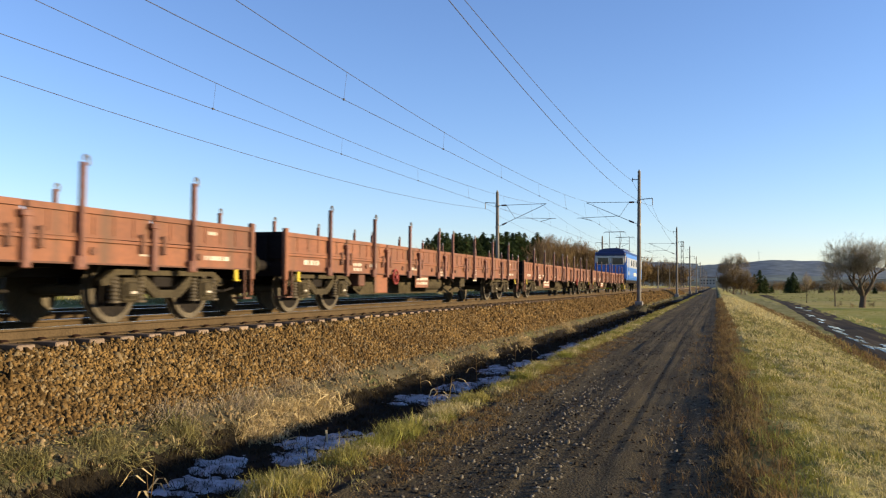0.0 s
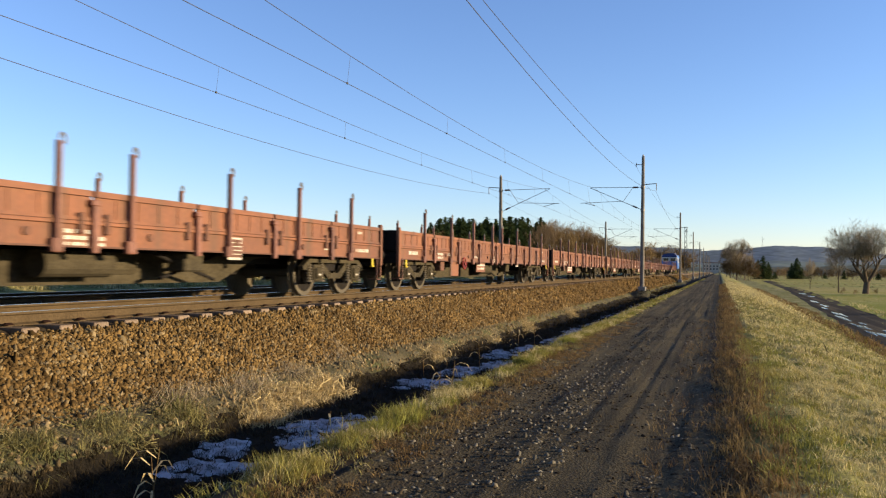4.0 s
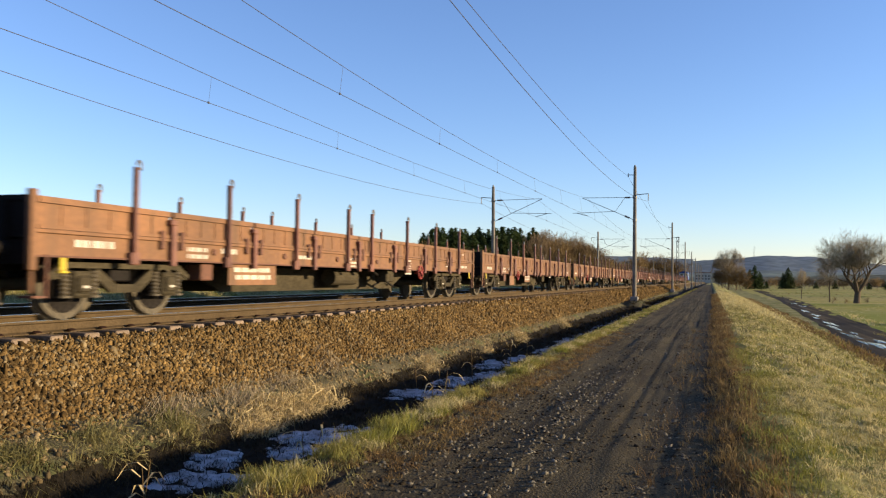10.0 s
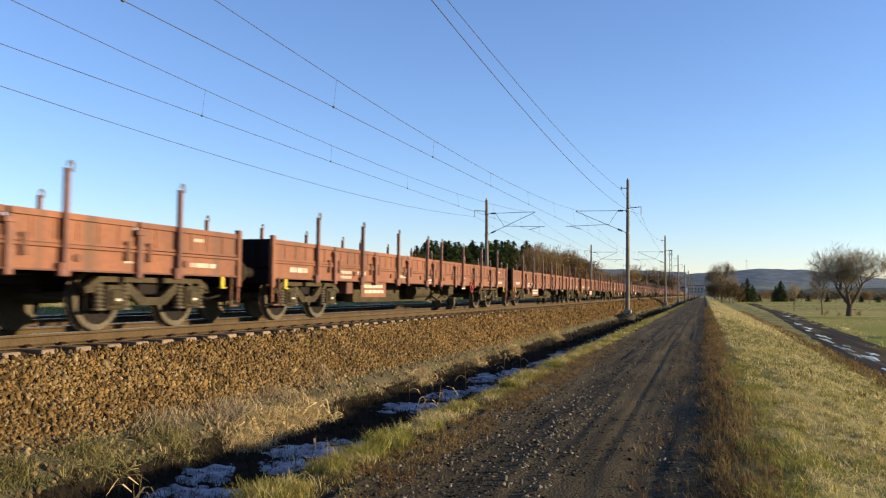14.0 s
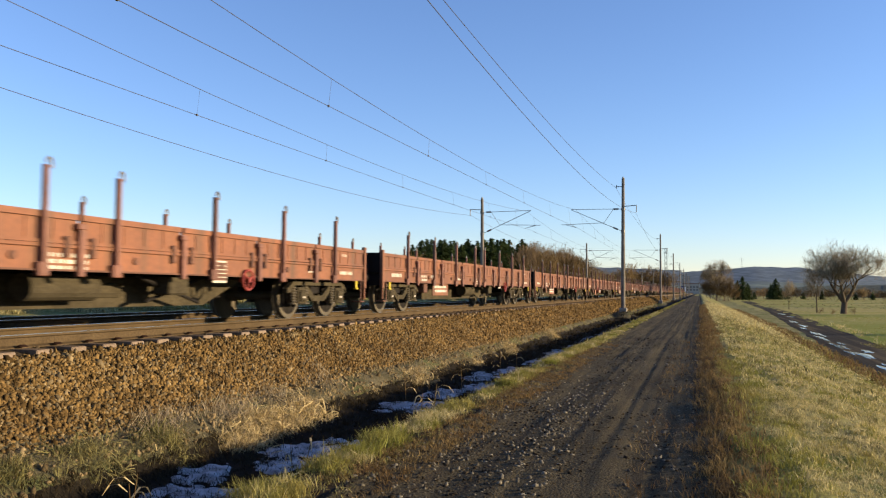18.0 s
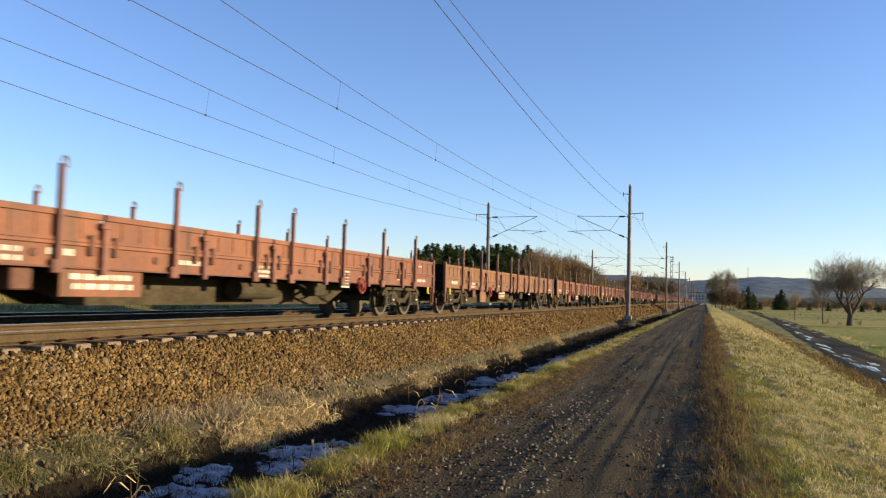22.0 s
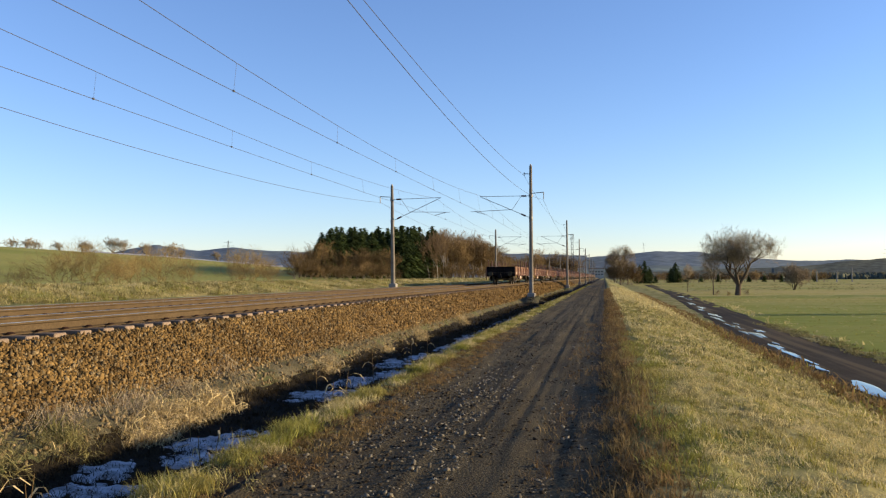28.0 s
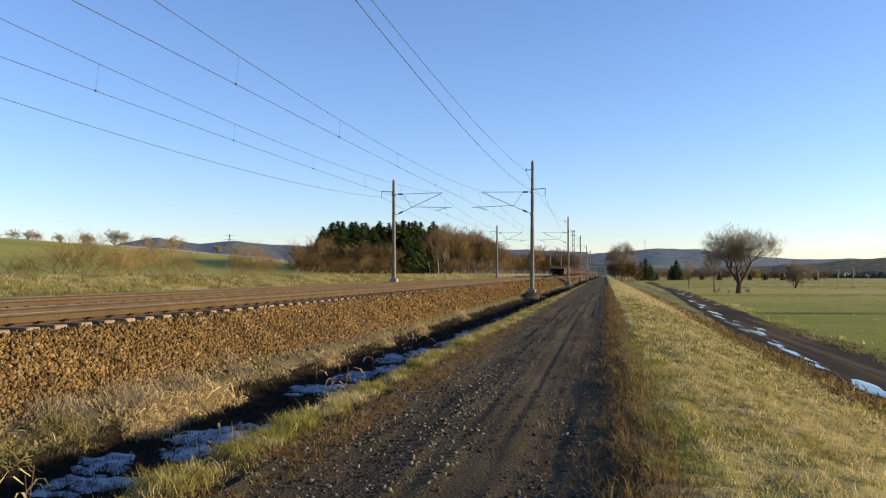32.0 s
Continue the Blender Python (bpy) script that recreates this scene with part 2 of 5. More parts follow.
banded(M["meadow"], .012, .05, (0.139, 0.164, 0.0185), .45, .62, 3.0)
banded(M["meadow"], .03, .16, (0.360, 0.285, 0.110), .50, .70, 8.0)
banded(M["meadow"], .22, .55, (0.330, 0.270, 0.100), .50, .64, 11.0)
nearer(M["meadow"], (0.148, 0.176, 0.016), 70, 150)
banded(M["field"], .01, .04, (0.198, 0.208, 0.042), .45, .65, 5.0)
banded(M["gravel"], 2.6, .07, (0.0907, 0.0714, 0.0386), .48, .66, 2.0)
banded(M["gravel"], 5.0, .12, (0.041, 0.032, 0.0205), .55, .70, 6.0)
banded(M["grass"], .7, .25, (0.270, 0.228, 0.100), .46, .62, 4.0)
banded(M["grass"], .45, .3, (0.105, 0.122, 0.026), .52, .66, 9.0)
banded(M["bench"], 1.1, .5, (0.075, 0.082, 0.030), .54, .68, 5.0)
banded(M["red"], 0, 2.4, (0.0882, 0.042, 0.0202), .50, .68, 3.0)
banded(M["red"], 0, 9.0, (0.193, 0.0966, 0.0462), .60, .75, 7.0)
banded(M["red_tan"], 0, 2.4, (0.098, 0.050, 0.0225), .50, .68, 3.0)
banded(M["mud"], 1.6, .05, (0.0714, 0.0504, 0.0269), .48, .62, 1.0)


# ---- mesh helpers ----
def part(name, bm, material, parent=None, label="", at=None):
    """Links a bmesh, or a ready mesh, as one object under parent."""
    if isinstance(bm, bmesh.types.BMesh):
        me = bpy.data.meshes.new(name)
        bm.to_mesh(me)
        bm.free()
    else:
        me = bm
    if material and not me.materials:
        me.materials.append(M[material])
    ob = new(name, me)
    if parent:
        ob.parent = parent
    if at is not None:
        ob.matrix_basis = at
    if label:
        ob["label"] = label
    return ob


def thing(name, label, category, at=None, group="", kind=""):
    ob = new(name)
    ob.empty_display_size = 0.2
    if at is not None:
        ob.matrix_basis = at
    return tagged(ob, label, category, group, kind)


def box(bm, x0, x1, y0, y1, z0, z1, bevel=0.0):
    m = Matrix.LocRotScale(((x0 + x1) / 2, (y0 + y1) / 2, (z0 + z1) / 2), None, (abs(x1 - x0), abs(y1 - y0), abs(z1 - z0)))
    r = bmesh.ops.create_cube(bm, size=1, matrix=m)
    if bevel:
        es = {e for v in r["verts"] for e in v.link_edges}
        bmesh.ops.bevel(bm, geom=list(es), offset=bevel, segments=1, affect="EDGES")
    return bm


def boxes(*dims, bevel=0.0):
    bm = bmesh.new()
    for d in dims:
        box(bm, *d, bevel=bevel)
    return bm


def rod(bm, a, b, r0, r1=None, seg=8, caps=True):
    a, b = Vector(a), Vector(b)
    d = b - a
    m = Matrix.Translation((a + b) / 2) @ d.to_track_quat("Z", "Y").to_matrix().to_4x4()
    bmesh.ops.create_cone(bm, cap_ends=caps, segments=seg, radius1=r0, radius2=r0 if r1 is None else r1, depth=d.length, matrix=m)
    return bm


def rods(*items, seg=8):
    bm = bmesh.new()
    for it in items:
        rod(bm, *it, seg=seg)
    return bm


def prism(points, axis, lo, hi):
    """A plate with the outline points (two of x, y, z without axis), from lo to hi along axis."""
    bm = bmesh.new()
    def place(p, v):
        return {"x": (v, *p), "y": (p[0], v, p[1]), "z": (*p, v)}[axis]
    low = [bm.verts.new(place(p, lo)) for p in points]
    high = [bm.verts.new(place(p, hi)) for p in points]
    k = len(points)
    bm.faces.new(low)
    bm.faces.new(list(reversed(high)))
    for i in range(k):
        bm.faces.new((low[i], high[i], high[(i + 1) % k], low[(i + 1) % k]))
    bmesh.ops.recalc_face_normals(bm, faces=bm.faces)
    return bm


def raw(name, verts, faces, smooth=False):
    """A mesh from numpy arrays; faces all have the same number of corners."""
    me = bpy.data.meshes.new(name)
    verts, faces = np.asarray(verts, "f"), np.asarray(faces, "i")
    k = faces.shape[1]
    me.vertices.add(len(verts))
    me.vertices.foreach_set("co", verts.ravel())
    me.loops.add(faces.size)
    me.loops.foreach_set("vertex_index", faces.ravel())
    me.polygons.add(len(faces))
    me.polygons.foreach_set("loop_start", np.arange(0, faces.size, k, dtype="i"))
    if smooth:
        me.polygons.foreach_set("use_smooth", np.ones(len(faces), bool))
    me.update(calc_edges=True)
    return me


rng = np.random.default_rng(7)


def scatter(name, places, shapes, size, tilt=0.15, squash=None):
    """One mesh of many copies of small shapes (verts, faces), turned at random."""
    vs, fs, base = [], [], 0
    pick = rng.integers(0, len(shapes), len(places))
    for k, (sv, sf) in enumerate(shapes):
        p = places[pick == k]
        if not len(p):
            continue
        n = len(p)
        a = rng.uniform(0, 2 * np.pi, n)
        s = size[pick == k] if isinstance(size, np.ndarray) else rng.uniform(size[0], size[1], n)
        c, si = np.cos(a), np.sin(a)
        v = np.repeat(sv[None], n, 0) * s[:, None, None]
        x = v[..., 0] * c[:, None] - v[..., 1] * si[:, None]
        y = v[..., 0] * si[:, None] + v[..., 1] * c[:, None]
        z = v[..., 2]
        tx, ty = rng.normal(0, tilt, (2, n))
        x, y, z = x + z * tx[:, None], y + z * ty[:, None], z - x * tx[:, None] - y * ty[:, None]
        vs.append((np.stack([x, y, z], -1) + p[:, None]).reshape(-1, 3))
        fs.append((sf[None] + (np.arange(n) * len(sv))[:, None, None] + base).reshape(-1, sf.shape[1]))
        base += n * len(sv)
    return raw(name, np.concatenate(vs), np.concatenate(fs))


def tuft(blades, height, spread, lean, width):
    """A tuft of bent blades, each of three triangles."""
    v, f = [], []
    for i in range(blades):
        a, q = rng.uniform(0, 2 * np.pi), rng.uniform(0, spread)
        x, y = q * np.cos(a), q * np.sin(a)
        h = height * rng.uniform(0.5, 1.0)
        t = rng.uniform(0, 2 * np.pi)
        ln = lean * rng.uniform(0.3, 1.0) * h
        dx, dy = np.cos(t) * ln, np.sin(t) * ln
        wx, wy = -np.sin(t) * width / 2, np.cos(t) * width / 2
        k = len(v)
        v += [(x - wx, y - wy, -0.03), (x + wx, y + wy, -0.03), (x + dx * .35 - wx * .8, y + dy * .35 - wy * .8, h * .55), (x + dx * .35 + wx * .8, y + dy * .35 + wy * .8, h * .55), (x + dx, y + dy, h)]
        f += [(k, k + 1, k + 3), (k, k + 3, k + 2), (k + 2, k + 3, k + 4)]
    return np.array(v), np.array(f)


def pebbles(kinds, flat=0.7, jag=0.25):
    """Angular stones, each a jittered octahedron-like solid."""
    out = []
    for _ in range(kinds):
        bm = bmesh.new()
        bmesh.ops.create_icosphere(bm, subdivisions=1, radius=0.5)
        v = np.array([p.co for p in bm.verts]) * rng.uniform(1 - jag, 1 + jag, (len(bm.verts), 1)) * np.array([1.25, 0.85, flat])
        f = np.array([[q.index for q in p.verts] for p in bm.faces])
        bm.free()
        out.append((v, f))
    return out


# ---- the lie of the land ----
def wob(x, y, s=1.0, seed=0.0):
    return noise.noise(Vector((x * s, y * s, seed)))


PROFILE = [(-400, 1.2), (-60, 1.0), (-24, 1.15), (-20.9, 1.50), (-19.5, 1.46), (-17.7, 0.96), (-16.2, 0.88), (-15.6, 0.87), (-8.3, 0.87), (-8.05, 0.818), (-7.8, 0.785), (-6.72, 0.02), (-6.2, -0.15), (-6.02, -0.28), (-5.9, -0.42), (-5.5, -0.48), (-4.8, -0.52), (-4.2, -0.48), (-3.75, -0.30), (-3.45, 0.0), (-3.2, 0.05), (-2.9, 0.04), (-2.6, 0.0),
           (0.05, 0.0), (0.45, 0.09), (0.9, 0.10), (1.8, -0.07), (6.2, FIELD + 0.10), (6.9, FIELD), (10.8, FIELD - 0.03), (12, FIELD), (4000, FIELD)]
PX, PZ = [p[0] for p in PROFILE], [p[1] for p in PROFILE]


def smooth(a, b, v):
    t = min(1.0, max(0.0, (v - a) / (b - a)))
    return t * t * (3 - 2 * t)


BRINK = [float(np.interp(y, [5, 8, 11.5, 16, 21, 27, 60], [-5.9, -5.95, -6.05, -6.1, -6.2, -6.28, -6.25])) + .10 * wob(0, y, .9, 15) + .05 * wob(0, y, 3.1, 16) for y in np.arange(2000) / 10]


def brink(y):
    """Where the bank beside the ballast breaks off into the ditch."""
    return BRINK[min(1999, max(0, int(y * 10)))]


def ground_z(x, y):
    e = brink(y) if -6.72 < x < -4.8 else 0
    z = float(np.interp(np.interp(x, [-6.72, e, -4.8], [-6.72, -6.02, -4.8]) if e else x, PX, PZ))
    if x < -22:
        # the field climbs to a low crest on the far side of the line
        d = math.hypot(x, y)
        turn = math.degrees(math.atan2(-x, max(y, 0.01)))
        top = float(np.interp(turn, [5, 14, 22, 30, 42, 90], [0.3, 1.5, 5.0, 9.0, 13.0, 15.0]))
        z += top * smooth(70, 330, d) * smooth(-22, -60, x)
    if x > 12:
        z += 0.25 * wob(x, y, 0.02, 4) * smooth(12, 30, x)
    if -20 < x < -17 or -6.6 < x < -3 or x > 0.4:
        k = 0.05 if x < 1 else 0.12 if x < 6.6 else 0.02
        z += k * wob(x, y, 0.55, 1) + 0.5 * k * wob(x, y, 1.7, 2) + .25 * k * wob(x, y, 4.5, 8)
    if -7.2 < x < -4.0:
        # earth heaped round each mast's footing
        d = math.hypot(x - MAST_R, y - SPAN * round(y / SPAN))
        z = max(z, 0.18 - 0.5 * max(0.0, d - 0.4)) if d < 1.4 else z
    if -2.9 < x < 0.2:
        z += 0.015 * wob(x, y, 0.5, 3) + 0.010 * wob(x * 3.2, y * 0.10, 1.0, 5) + 0.012 * wob(x * 8.0, y * 0.25, 1.0, 6) + 0.014 * wob(x, y, 2.6, 7) - 0.016 * math.exp(-((x + 0.55) / 0.25) ** 2) - 0.02 * math.exp(-((x + 2.1) / 0.25) ** 2) - 0.012 * math.exp(-((x + 1.02 + .12 * wob(0, y, .13, 21)) / 0.06) ** 2) + .012 * smooth(0, .4, wob(x * 2.2, y, .8, 23))
    return z


def sheet(name, xs, ys, material, up=0.0, height=ground_z, shade=True):
    """A piece of ground over the given lines."""
    nx, ny = len(xs), len(ys)
    v = np.array([(x, y, height(x, y) + up) for y in ys for x in xs])
    i = np.arange(ny - 1)[:, None] * nx + np.arange(nx - 1)[None]
    f = np.stack([i, i + 1, i + nx + 1, i + nx], -1).reshape(-1, 4)
    me = raw(name, v, f, shade)
    me.materials.append(M[material])
    return new(name, me)


def steps(*spans):
    out = []
    for a, b, n in spans:
        out += list(np.linspace(a, b, n, endpoint=False))
    return out + [spans[-1][1]]


GX = steps((-3000, -400, 8), (-400, -60, 24), (-60, -20.5, 14), (-20.5, -16.2, 22), (-16.2, -8.4, 8), (-8.4, -6.6, 9), (-6.6, -3.0, 50), (-3.0, 0.2, 12), (0.2, 7.0, 70), (7.0, 12, 12), (12, 60, 20), (60, 400, 16), (400, 3000, 8))
GY = steps((-620, -60, 8), (-60, 0, 8), (0, 30, 170), (30, 80, 80), (80, 200, 50), (200, 500, 30), (500, 4000, 14))
def under(x, y):
    """The ground, lowered beneath the road's own surface."""
    return ground_z(x, y) - 0.06 * smooth(-2.75, -2.4, x) * smooth(0.0, -0.3, x)


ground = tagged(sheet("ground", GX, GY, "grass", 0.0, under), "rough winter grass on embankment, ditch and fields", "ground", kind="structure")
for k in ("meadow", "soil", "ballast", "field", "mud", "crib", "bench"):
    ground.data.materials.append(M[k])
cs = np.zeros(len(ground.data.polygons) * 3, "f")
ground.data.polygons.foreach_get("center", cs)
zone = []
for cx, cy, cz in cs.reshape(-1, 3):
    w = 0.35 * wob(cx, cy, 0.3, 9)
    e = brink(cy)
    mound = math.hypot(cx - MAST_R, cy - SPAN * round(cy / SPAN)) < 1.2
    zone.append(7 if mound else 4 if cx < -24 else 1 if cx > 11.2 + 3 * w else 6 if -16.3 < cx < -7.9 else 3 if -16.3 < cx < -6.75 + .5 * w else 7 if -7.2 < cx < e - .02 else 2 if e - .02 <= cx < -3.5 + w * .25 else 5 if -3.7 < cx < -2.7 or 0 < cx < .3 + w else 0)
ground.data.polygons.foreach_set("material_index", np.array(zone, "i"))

# ---- road and farm track ----
road = tagged(sheet("road", steps((-2.85, 0.12, 80)), steps((-620, -30, 4), (-30, 0, 20), (0, 40, 160), (40, 120, 60), (120, 420, 40)), "gravel", 0.012), "grey gravel road with worn wheel tracks", "road", kind="structure")
farm_track = tagged(sheet("farm_track", steps((7.0, 10.6, 8)), steps((-100, -10, 4), (-10, 60, 60), (60, 340, 60)), "mud", 0.03), "dark muddy farm track with puddles", "road", kind="structure")

def bend(y):
    """How far the farm track draws away from the embankment."""
    return float(np.interp(y, [45, 100, 160, 220, 350], [0, 2.2, 4.6, 6.0, 8.5]))


for v in farm_track.data.vertices:
    v.co.x += bend(v.co.y)
for ob, edge in ((road, .16), (farm_track, .4)):
    n = 81 if ob is road else 9
    for v in ob.data.vertices:
        if v.index % n in (0, n - 1):
            v.co.x += edge * (wob(v.co.x * 3, v.co.y, .9, 12) + .6 * wob(v.co.x * 3, v.co.y, 3.1, 13))
            v.co.z = ground_z(v.co.x, v.co.y) + .004


def blob(name, cx, cy, rx, ry, z, material, seed, label, category, kind="", n=40, bumpy=0.35, lift=0.0):
    """A flat patch with an uneven rim and a slightly raised middle."""
    bm = bmesh.new()
    rings = []
    for q in (1.0, 0.75, 0.4):
        ring = []
        for i in range(n):
            a = 2 * math.pi * i / n
            k = q * (1 + bumpy * wob(math.cos(a) * 1.3 + seed, math.sin(a) * 1.3, 1.0, seed) + 0.4 * bumpy * wob(math.cos(a) * 4 + seed, math.sin(a) * 4, 1.0, seed + 3))
            x, y = cx + rx * k * math.cos(a), cy + ry * k * math.sin(a)
            ring.append(bm.verts.new((x, y, (z(x, y) if callable(z) else z) + lift * (1 - q) + (0.3 * lift * wob(x * 6, y * 6, 1, seed) if q < 1 else -0.01))))
        rings.append(ring)
    for a, b in zip(rings, rings[1:]):
        for i in range(n):
            bm.faces.new((a[i], a[(i + 1) % n], b[(i + 1) % n], b[i]))
    bm.faces.new(rings[-1])
    for f in bm.faces:
        f.smooth = True
    return tagged(part(name, bm, material), label, category, kind=kind)


for k, (cx, cy, rx, ry) in enumerate([(7.6, 24.9, .36, 2.1), (7.5, 31.6, .13, 1.0), (7.7, 34.0, .12, 1.3), (7.75, 37.0, .13, 1.9), (7.85, 40.6, .16, 1.6), (8.2, 42.5, .10, .8), (8.4, 48.5, .22, 2.2), (8.0, 50.5, .14, 1.8), (9.1, 52.0, .25, 1.2), (8.3, 56.5, .26, 2.6), (8.9, 60, .12, 1.4), (8.6, 66, .20, 3.4), (9.1, 73, .24, 3.4), (9.3, 84, .16, 2.0), (10.0, 90, .30, 2.6), (10.2, 103, .3, 3.4), (12.0, 124, .35, 3.0), (12.4, 140, .4, 4)]):
    blob("puddle", cx, cy, rx, ry, FIELD + 0.045, "water", k * 3.1, "still puddle reflecting the sky on mud", "puddle", "structure", bumpy=.9)

# ---- the two tracks ----
def rail_profile(x):
    h = RAIL
    return [(x - .075, h - .172), (x + .075, h - .172), (x + .075, h - .158), (x + .012, h - .135), (x + .012, h - .045), (x + .036, h - .03), (x + .036, h - .004), (x - .036, h - .004), (x - .036, h - .03), (x - .012, h - .045), (x - .012, h - .135), (x - .075, h - .158)]


sleeper_mesh = bpy.data.meshes.new("sleeper")
bm = boxes((-1.25, -.40, -.14, .14, -.22, 0), (-.40, .40, -.11, .11, -.22, -.05), (.40, 1.25, -.14, .14, -.22, 0), bevel=0.015)
bm.to_mesh(sleeper_mesh), bm.free()
sleeper_mesh.materials.append(M["sleeper"])
tracks = []
for axis, label in ((NEAR, "near running line of concrete sleepers and rusty rails"), (FAR, "second running line of concrete sleepers and rusty rails")):
    t = thing("track", label, "railway track", kind="structure", group="running lines")
    tracks.append(t)
    for dx in (-0.755, 0.755):
        r = part("rail", prism(rail_profile(axis + dx), "y", -620, 900), "rail", t)
        part("rail_head", boxes((axis + dx - .030, axis + dx + .030, -620, 900, RAIL - .006, RAIL)), "railhead", r, "bright worn rail head")

# fastenings and the far sleepers, too many to count
cl = []
for axis in (NEAR, FAR):
    for i in range(-10, 200):
        for dx in (-0.755, 0.755):
            for s in (-.125, .125):
                cl.append((axis + dx + s, i * .6, RAIL - .150))
cv = np.array([(-.04, -.06, 0), (.04, -.06, 0), (.04, .06, 0), (-.04, .06, 0), (-.02, -.035, .03), (.02, -.035, .03), (.02, .035, .03), (-.02, .035, .03)])
cf = np.array([(0, 1, 5, 4), (1, 2, 6, 5), (2, 3, 7, 6), (3, 0, 4, 7), (4, 5, 6, 7)])
cl = np.array(cl)
fv = (cv[None] + cl[:, None]).reshape(-1, 3)
ff = (cf[None] + (np.arange(len(cl)) * 8)[:, None, None]).reshape(-1, 4)
tagged(part("rail_clips", raw("rail_clips", fv, ff), "clip", tracks[0]), kind="stuff")

# ---- masts and wires ----
def mast(x, y, side, tall, base):
    """A concrete mast with a cantilever towards the track on side, and a bracket behind."""
    m = thing("catenary_mast", "weathered concrete catenary mast with steel cantilever arm", "mast", pose(x, y, 0), "catenary masts")
    bm = bmesh.new()
    rod(bm, (0, 0, base), (0, 0, tall), .175, .11, 14)
    part("pole", bm, "mast_concrete", m)
    part("footing", boxes((-.30, .30, -.30, .30, base - .6, base + .24), bevel=.05), "concrete", m, "rough concrete footing")
    part("steel_cap", rods(((0, 0, tall - .62), (0, 0, tall + .12), .06), seg=8), "galv", m)
    s = side
    part("top_tie", rods(((0, 0, 8.03), (s * 4.0, 0, 8.06), .019)), "galv", m)
    part("stay_tube", rods(((0, 0, 6.28), (s * 4.0, 0, 8.04), .021)), "galv", m)
    part("steady_tube", rods(((s * 1.45, 0, 6.98), (s * 4.75, 0, 6.86), .018)), "galv", m)
    part("hanger", rods(((s * 1.45, 0, 6.98), (s * .75, 0, 8.03), .015), seg=6), "galv", m)
    part("registration_arm", rods(((s * 4.4, 0, 6.86), (s * 3.56, -.25, 6.62), .02), seg=6), "galv", m)
    for p, d in (((s * .35, 0, 8.03), (s * .75, 0, 8.03)), ((s * .4, 0, 6.455), (s * .75, 0, 6.61))):
        part("insulator", rods((p, d, .065), seg=10), "insul", m)
    for z0 in (7.93, 6.18):
        part("collar", rods(((0, 0, z0), (0, 0, z0 + .2), .165), seg=12), "galv", m)
    part("back_bracket", rods(((0, 0, 8.22), (-s * 1.0, 0, 8.30), .03), ((-s * 1.0, 0, 8.32), (-s * 1.0, 0, 7.75), .03)), "galv", m)
    if tall > 10:
        part("top_bracket", rods(((0, 0, 9.75), (s * .55, 0, 9.78), .03), ((s * .5, 0, 9.9), (s * .5, 0, 9.6), .03)), "galv", m)
    return m


first_r, first_l = mast(MAST_R, 0, -1, 10.4, .2), mast(MAST_L, 0, 1, 9.15, 1.0)
for k in range(1, 9):
    copy_thing(first_r, pose(MAST_R, k * SPAN, 0, 0, 0.3 if k == 1 else 0))
    copy_thing(first_l, pose(MAST_L, k * SPAN, 0, 0, -0.4 if k == 1 else 0))


def sag(y, top, depth):
    u = (y % SPAN) / SPAN
    return top - 4 * depth * u * (1 - u)


def strung(name, x, height, label, r, zig=0.0, y0=-SPAN, y1=8 * SPAN, n=16):
    c = bpy.data.curves.new(name, "CURVE")
    c.dimensions, c.bevel_depth, c.bevel_resolution = "3D", r, 1
    sp = c.splines.new("POLY")
    ys = np.linspace(y0, y1, int((y1 - y0) / SPAN) * n + 1)
    sp.points.add(len(ys) - 1)
    for p, y in zip(sp.points, ys):
        side = zig * (1 - 2 * abs(((y / SPAN) % 2) - 1))
        p.co = (x + side, y, height(y), 1)
    c.materials.append(M["wire"])
    return tagged(new(name, c), label, "wire", "overhead wires", "structure")


def contact(y):
    return sag(y, 6.58, 0.13)


def messenger(y):
    return sag(y, 8.05, 1.02)


for axis in (NEAR, FAR):
    strung("contact_wire", axis, contact, "thin contact wire over the track", .008, 0.2)
    strung("messenger_wire", axis, messenger, "sagging messenger wire above the contact wire", .008, 0.0)
    for k in range(-1, 5):
        for i in range(8):
            y = k * SPAN + 3.1 + i * 8.1
            if -10 < y:
                side = 0.2 * (1 - 2 * abs(((y / SPAN) % 2) - 1))
                d = thing("dropper", "thin dropper wire between messenger and contact wire", "wire", pose(axis, y, 0), "droppers")
                part("strand", rods(((side, 0, contact(y)), (0, 0, messenger(y)), .004), seg=4), "wire", d)
                part("clamp", boxes((side - .02, side + .02, -.03, .03, contact(y) - .02, contact(y) + .03)), "wire", d)
strung("feeder_wire", -6.1, lambda y: sag(y, 9.7, .85), "sagging feeder wire beside the line", .010)
strung("feeder_wire", -4.6, lambda y: sag(y, 7.72, 1.3), "sagging feeder wire beside the line", .009)
strung("feeder_wire", -17.7, lambda y: sag(y, 7.8, 1.05), "sagging feeder wire beside the line", .010)

# ---- flat wagons ----
STAKES = [s * v for s in (-1, 1) for v in (.675, 3.08, 5.47, 7.85)]
POSTS = [s * v for s in (-1, 1) for v in (2.25, 4.60, 6.95)] + [0.0, -9.2, 9.2]
STAKES.sort(), POSTS.sort()


